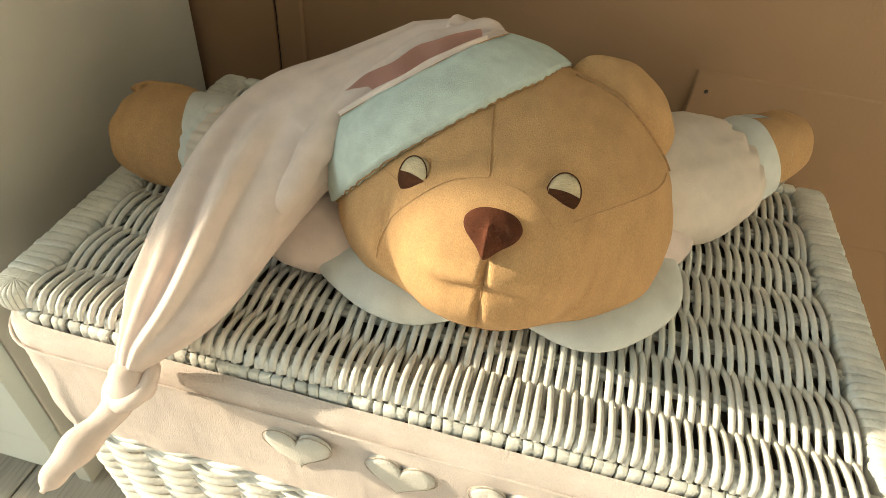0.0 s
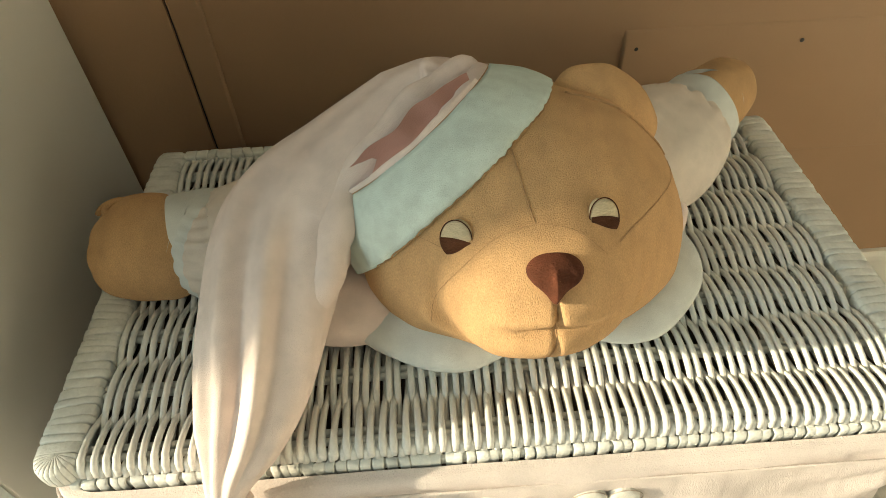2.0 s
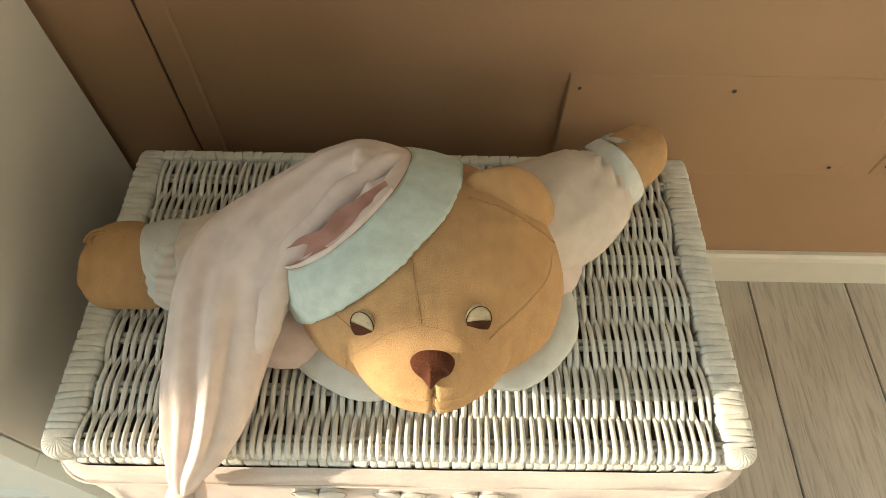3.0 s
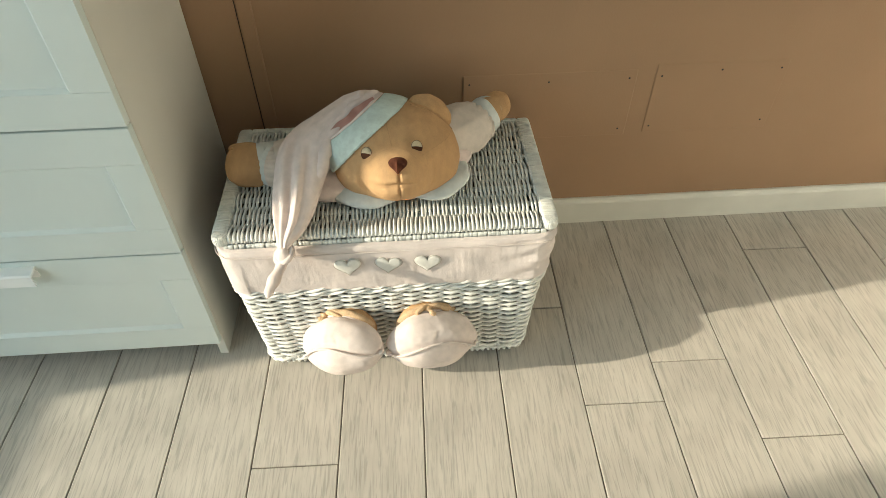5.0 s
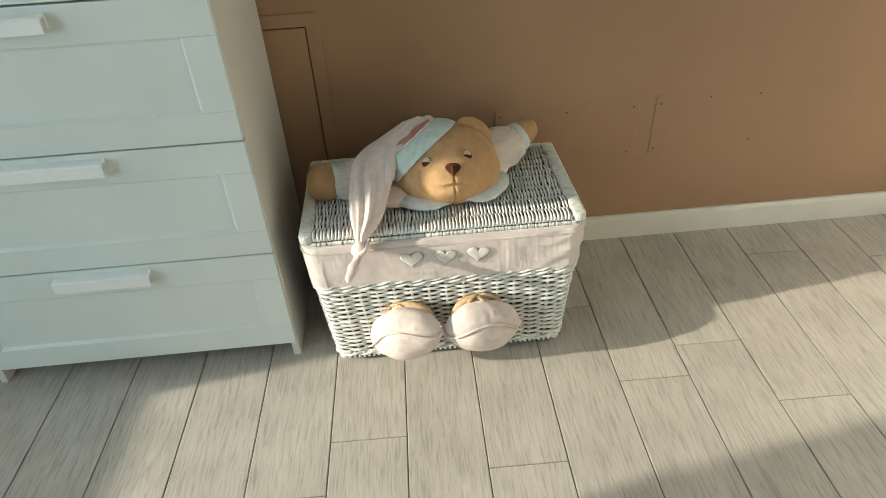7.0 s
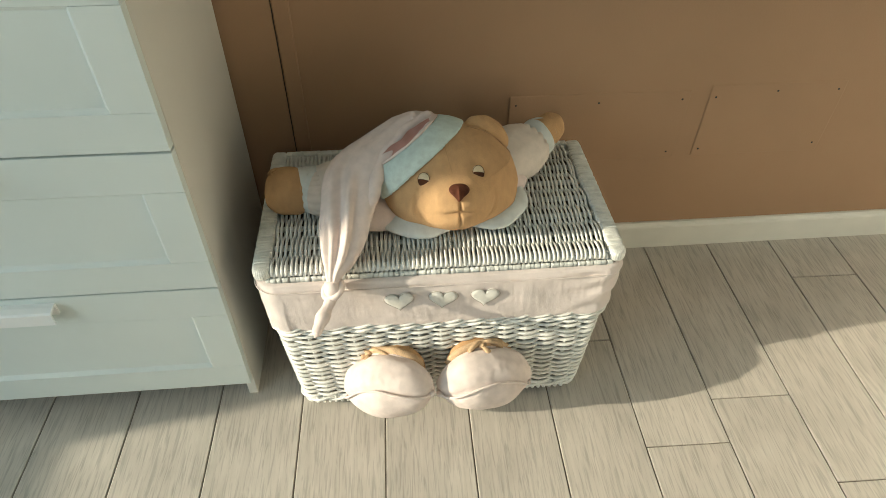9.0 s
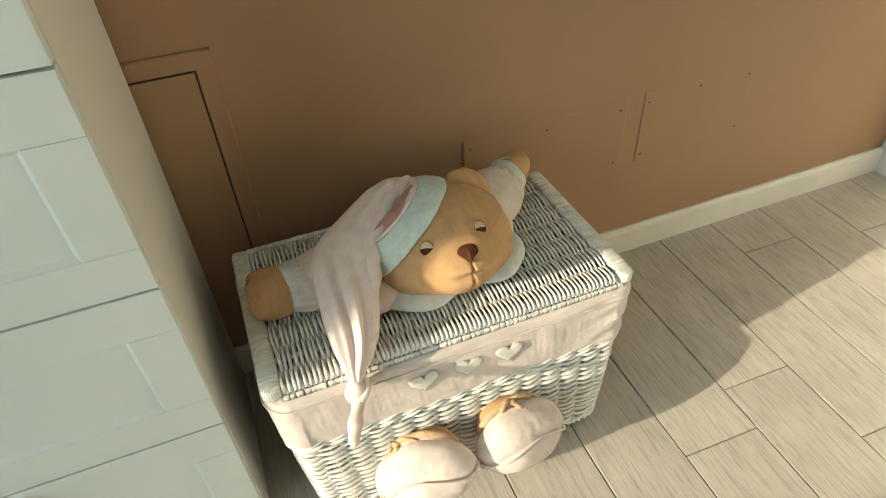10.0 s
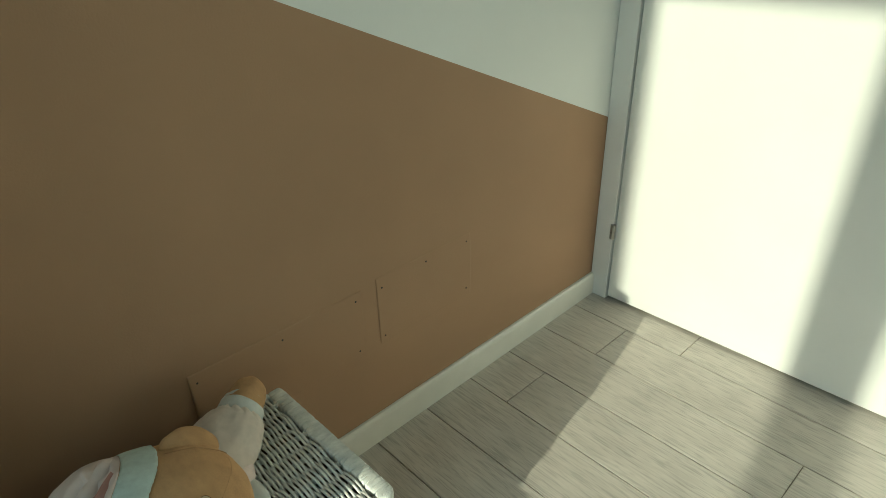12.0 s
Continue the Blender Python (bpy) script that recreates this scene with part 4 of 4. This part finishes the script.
for i, (x, y, z, w, h, ux, uy, uz) in enumerate(path):
    c = Vector((x, y, z))
    if i == 0:
        t = (Vector(path[1][:3]) - c).normalized() * 0.6 + CN * 0.6
    else:
        t = Vector(path[min(i + 1, len(path) - 1)][:3]) - Vector(path[i - 1][:3])
    t.normalize()
    u = Vector((ux, uy, uz))
    u = (u - t * u.dot(t)).normalized()
    v = t.cross(u)
    s0 = i / (len(path) - 1)
    row = []
    for k in range(ND):
        a = 2 * math.pi * k / ND
        ca, sa = math.cos(a), math.sin(a)
        p = c + u * w * math.copysign(abs(ca) ** 0.9, ca) + v * h * math.copysign(abs(sa) ** 0.8, sa)
        fold = 0.0
        if sa > -0.3:
            q = ca + 0.10 * math.sin(s0 * 5)
            depth = math.exp(-((s0 - 0.62) / 0.40) ** 2)
            fold -= 0.0095 * depth * math.exp(-((q + 0.10) / 0.19) ** 2)
            fold -= 0.0035 * depth * math.exp(-((q - 0.50 + 0.15 * s0) / 0.15) ** 2)
            fold -= 0.0028 * depth * math.exp(-((q + 0.62) / 0.15) ** 2)
            fold += 0.0045 * depth * math.exp(-((q - 0.22) / 0.16) ** 2)
        nrm = (u * ca + v * sa).normalized()
        fold += noisy((ca * 1.6, sa * 1.6, s0 * 4), 1.0, 0.004) + noisy((ca * 5, sa * 5, s0 * 5), 1.0, 0.0010)
        row.append(p + nrm * fold * min(1, w / 0.035))
    sections.append(row)
# ease from the band's edge into the first section: a flat strip, a hollow, a ridge
NE = 26
for i in range(1, NE):
    t = i / NE
    row = []
    for k, (a, b) in enumerate(zip(rows[0], sections[0])):
        ca = math.cos(2 * math.pi * k / NP)
        front = 1 / (1 + math.exp(-(ca - 0.1) / 0.12))
        wob = noisy((k * 0.06, t * 4, 3), 1, 0.08)
        dip = -0.012 * math.exp(-((t - 0.42 - wob) / 0.13) ** 2) + 0.006 * math.exp(-((t - 0.78 - wob) / 0.13) ** 2)
        row.append(Vector(a).lerp(b, t) + CN * (0.006 * math.sin(math.pi * t) + dip * front) + Vector((noisy((k * 0.1, t * 5, 7), 1, 0.002), 0, 0)) * math.sin(math.pi * t))
    rows.append(row)
bear.quad_grid(rows + sections, PNK, True, False)


# the deep pink hollow behind the band, shade put into its colour, and the rolled fold beside it
picks = [(cap_point(cap_dir(upper[k], 2 * math.pi * k / NP), 0.004), k) for k in range(NP)]
crest = max(range(NP), key=lambda k: picks[k][0].z)
step = 1 if picks[(crest + 20) % NP][0].y < picks[(crest - 20) % NP][0].y else -1
line, k = [], crest - 4 * step
while picks[k % NP][0].z > 0.460 and len(line) < NP // 2:
    line.append(picks[k % NP][0])
    k += step
line.reverse()
strip = []
BACK = Vector((-0.62, 0.62, 0.12))
for i, p in enumerate(line):
    s0 = i / (len(line) - 1)
    nrm = (p - HC).normalized()
    d = (BACK - nrm * BACK.dot(nrm)).normalized()
    g = 0.10 + 0.62 * math.sin(math.pi * (0.02 + 0.93 * s0)) ** 0.7
    wv = noisy((s0 * 8, 0, 3), 1, 0.007) * math.sin(math.pi * s0)
    row = []
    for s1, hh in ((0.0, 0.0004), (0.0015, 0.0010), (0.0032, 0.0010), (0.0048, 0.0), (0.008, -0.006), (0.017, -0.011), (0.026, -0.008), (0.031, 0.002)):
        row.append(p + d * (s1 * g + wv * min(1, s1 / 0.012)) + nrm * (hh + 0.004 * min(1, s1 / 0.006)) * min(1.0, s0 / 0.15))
    strip.append(row)
cols = list(zip(*strip))
bear.quad_grid(cols[:4], PNK, False)
bear.quad_grid(cols[3:], SHADED, False)
roll = spline([(-0.178, -0.424, 0.380, 0.004), (-0.158, -0.392, 0.404, 0.007), (-0.133, -0.352, 0.431, 0.0095), (-0.116, -0.326, 0.456, 0.0105), (-0.108, -0.304, 0.474, 0.0115), (-0.100, -0.283, 0.489, 0.0115),
               (-0.077, -0.261, 0.509, 0.0115), (-0.055, -0.240, 0.524, 0.0110), (-0.030, -0.219, 0.533, 0.0095), (-0.012, -0.205, 0.534, 0.007), (-0.002, -0.196, 0.526, 0.003)], 12)
ridge = [(Vector(p[:3]) + Vector((noisy((i * 0.07, 1, 0), 1, 0.004), noisy((i * 0.07, 5, 0), 1, 0.003), noisy((i * 0.07, 9, 0), 1, 0.003))), max(0.0008, p[3] + noisy((i * 0.11, 3, 3), 1, 0.0025))) for i, p in enumerate(roll)]
bear.tube([p for p, r in ridge], [r for p, r in ridge], 16, PNK)

# knot and tail
KC = Vector((-0.187, -0.440, 0.360))
bear.blob(KC, (0.0145, 0, 0.003), (0, 0.0140, 0), (-0.003, 0, 0.0172), PNK, 32, 20, lambda p: p + (p - KC) * (noise.noise(p * 55) * 0.22))
loop = [KC + Vector((0.0148 * math.cos(a), 0.0142 * math.sin(a), 0.009 * math.sin(a + 0.9))) for a in [2 * math.pi * k / 30 for k in range(30)]]
bear.tube(loop, 0.0056, 10, PNK, closed=True)
tail = spline([(-0.189, -0.448, 0.352, 0.0085), (-0.196, -0.462, 0.344, 0.0098), (-0.205, -0.479, 0.336, 0.0112), (-0.212, -0.493, 0.328, 0.0092), (-0.216, -0.502, 0.321, 0.0050), (-0.2175, -0.505, 0.3185, 0.001)], 8)
bear.tube([p[:3] for p in tail], [max(0.001, p[3] + 0.001 * math.sin(i * 0.5)) for i, p in enumerate(tail)], 18, PNK, flat=0.9)

# body
BC = Vector((0.0, -0.215, 0.405))
bear.blob(BC, (0.170, 0, 0), (0, 0.105, 0), (0, 0, 0.050), PNK, 60, 30, lambda p: Vector((p.x, p.y, max(p.z, 0.3775))) + Vector((0, 0, noisy(p, 25, 0.006) if p.z > 0.385 else 0)))

bear.blob((-0.110, -0.268, 0.394), (0.072, 0, 0), (0, 0.066, 0), (0, 0, 0.032), PNK, 40, 20, lambda p: Vector((p.x, p.y, max(p.z, 0.3775))) + Vector((0, 0, noisy(p, 40, 0.004) if p.z > 0.385 else 0)))


# arms: ring sections with their own slots
def arm(keys, slots, n, pucker):
    pts = spline(keys, n)
    rows = []
    for i, (x, y, z, w, h) in enumerate(pts):
        a, b = Vector(pts[max(0, i - 1)][:3]), Vector(pts[min(len(pts) - 1, i + 1)][:3])
        t = (b - a).normalized()
        u = t.cross(Vector((0, 0, 1))).normalized()
        v = u.cross(t)
        row = []
        for k in range(112):
            an = 2 * math.pi * k / 112
            g = 1 + pucker(i / n, an)
            p = Vector((x, y, z)) + u * w * g * math.cos(an) + v * h * g * math.sin(an)
            p += Vector((0, 0, 1)) * (noisy(p, 30, 0.004) + (noisy(p, 75, 0.0022) if slots[0][0] * n > i else 0)) + u * noisy(p + Vector((2, 2, 2)), 30, 0.003)
            p.z = max(p.z, 0.3765)
            row.append(p)
        rows.append(row)
    lo = 0
    for hi, slot in slots:
        bear.quad_grid(rows[lo * n:hi * n + 1], slot, True, False)
        lo = hi
    return rows


def pucker_r(s, an):
    return 0.115 * (abs(math.sin(an * 9 + 1.3 * math.sin(s) + math.sin(3 * an))) - 0.6) * math.exp(-((s - 3.55) / 0.42) ** 2)


arm([(0.0550, -0.2150, 0.4180, 0.0600, 0.0400), (0.1050, -0.1960, 0.4240, 0.0620, 0.0500), (0.1500, -0.1720, 0.4240, 0.0600, 0.0500), (0.1800, -0.1490, 0.4230, 0.0520, 0.0460), (0.1970, -0.1350, 0.4270, 0.0380, 0.0370),
     (0.1990, -0.1340, 0.4280, 0.0395, 0.0385), (0.2110, -0.1250, 0.4320, 0.0370, 0.0370), (0.2130, -0.1240, 0.4330, 0.0330, 0.0340), (0.2290, -0.1150, 0.4390, 0.0315, 0.0310), (0.2440, -0.1080, 0.4450, 0.0250, 0.0250), (0.2530, -0.1040, 0.4490, 0.0130, 0.0140), (0.2560, -0.1030, 0.4500, 0.0010, 0.0010)],
    [(4, SLV), (7, COL), (11, TANS)], 6, pucker_r)


def pucker_l(s, an):
    return 0.115 * (abs(math.sin(an * 10 + 1.1 * math.sin(3 * an))) - 0.6) * math.exp(-((s - 2.6) / 0.5) ** 2) + 0.07 * (abs(math.sin(an * 4 + 0.7)) - 0.6) * math.exp(-((s - 9.3) / 0.7) ** 2)


left_arm = arm([(-0.1000, -0.2350, 0.4150, 0.0500, 0.0360), (-0.1500, -0.2300, 0.4200, 0.0500, 0.0420), (-0.2040, -0.2390, 0.4090, 0.0479, 0.0428), (-0.2180, -0.2420, 0.4090, 0.0408, 0.0408),
     (-0.2265, -0.2335, 0.4090, 0.0418, 0.0414), (-0.2420, -0.2365, 0.4090, 0.0412, 0.0412), (-0.2440, -0.2370, 0.4090, 0.0375, 0.0390), (-0.2550, -0.2390, 0.4100, 0.0421, 0.0425), (-0.2770, -0.2410, 0.4120, 0.0432, 0.0436), (-0.2930, -0.2410, 0.4120, 0.0370, 0.0373), (-0.3030, -0.2400, 0.4120, 0.0226, 0.0249), (-0.3060, -0.2400, 0.4120, 0.0021, 0.0021)],
    [(3, SLV), (6, COL), (11, TANS)], 6, pucker_l)
# stitched whorl on the paw, and a short row of grey stitches on the cuff
whorl = [Vector((-0.282 + (0.006 + 0.009 * k / 40) * math.cos(k * 0.24), -0.234 + (0.005 + 0.008 * k / 40) * math.sin(k * 0.24), 0.4495 - 0.0035 * (k / 40) ** 2)) for k in range(41)]
bear.tube(whorl, 0.0024, 6, TANS)
ring = left_arm[27]
axis = sum((Vector(p) for p in ring), Vector()) / len(ring)
front = sorted((Vector(p) for p in ring if p.y < axis.y - 0.030 and p.z > 0.385), key=lambda p: p.z)
for k, p in enumerate(front[1::2][:5]):
    nrm = (p - axis).normalized()
    bear.tube([p + Vector((dx, 0, dz)) + nrm * 0.0004 for dx, dz in ((-0.003, 0.0), (0.0, 0.0016), (0.003, 0.0003), (0.001, -0.0012))], 0.0005, 5, INK)


# collar petals
def petal(c, rx, ry, rz, rise):
    c = Vector(c)

    def bend(p):
        q = p - c
        rr = math.hypot(q.x / rx, q.y / ry)
        z = p.z + rise * max(0, q.x * rise / abs(rise) if rise else 0) / rx * 0.6
        z += noisy((p.x * 28, p.y * 28, 1), 1, 0.004) * rr
        puff = 1 + 0.018 * math.sin(6 * math.atan2(q.y, q.x) + c.x * 40) * rr
        return Vector((c.x + q.x * puff, c.y + q.y * puff, max(z, 0.3765)))
    bear.blob(c, (rx, 0, 0), (0, ry, 0), (0, 0, rz), COL, 64, 22, bend)


petal((-0.034, -0.289, 0.393), 0.079, 0.073, 0.021, 0.0)
petal((0.088, -0.279, 0.397), 0.070, 0.074, 0.023, 0.014)
tagged(part("plush_bear", bear.mesh("plush_bear", BEAR_MATS)), "tan plush bear in pale pink nightcap on a wicker lid", "plush toy")

# ---- floor: wood-look planks laid towards the wall ----
s = Shape()
s.box(XL - 0.2, XR + 0.15, YF - 0.12, 0.12, -0.06, -0.0035)
floor = tagged(part("floor", s.mesh("floor", [GROUT], False)), "grey-beige wood-look plank tiles with thin joints", "floor", kind="structure")
PW, PL, GAP = 0.1680, 1.00, 0.0025
SEAM0 = 0.5600
KNOWN_JOINT = {0: -0.571, 1: -0.473, 2: -0.664, 3: -0.143, -4: -0.673, -2: -0.770, -1: -0.308, 5: -0.195, 4: -0.778, 6: -0.372, -5: -0.80, -6: -0.17, -7: -0.93, -8: -0.10, -9: -0.75}
LAY = Matrix.Translation((SEAM0, 0, 0)) @ Matrix.Rotation(-0.0190, 4, "Z") @ Matrix.Translation((-SEAM0, 0, 0))
plank_cache = {}


def plank_mesh(w, l):
    key = (round(w, 3), round(l, 3))
    if key not in plank_cache:
        sh = Shape()
        c = 0.0012
        a = [(-w / 2, -l / 2, -0.006), (w / 2, -l / 2, -0.006), (w / 2, l / 2, -0.006), (-w / 2, l / 2, -0.006)]
        b = [(x, y, -c) for x, y, _ in a]
        t = [(x - math.copysign(c, x), y - math.copysign(c, y), 0.0) for x, y, _ in a]
        sh.quad_grid([a, b, t], 0, True)
        n = len(sh.v)
        sh.v += t
        sh.f.append((n, n + 1, n + 2, n + 3))
        sh.m.append(0)
        plank_cache[key] = sh.mesh("plank", [PLANK], False)
    return plank_cache[key]


rng = random.Random(8)
col = int((XL - SEAM0) / PW) - 1
while SEAM0 + (col - 1) * PW < XR + 0.05:
    x0, x1 = SEAM0 + (col - 1) * PW + GAP / 2, SEAM0 + col * PW - GAP / 2
    x0, x1 = max(x0, XL - 0.02), min(x1, XR + 0.05)
    j = KNOWN_JOINT.get(col, -1.0 * ((col * 0.37) % 1.0))
    y1 = 0.07
    while j < 0.07:
        j += PL
    j -= PL
    while y1 > YF - 0.15:
        y0 = max(j, YF - 0.2)
        l = y1 - y0 - GAP
        if l > 0.02 and x1 - x0 > 0.01:
            part("plank", plank_mesh(x1 - x0, l), floor, where=LAY @ Matrix.Translation(((x0 + x1) / 2, (y0 + y1) / 2, 0.0)))
        y1 = j
        j -= PL
    col += 1
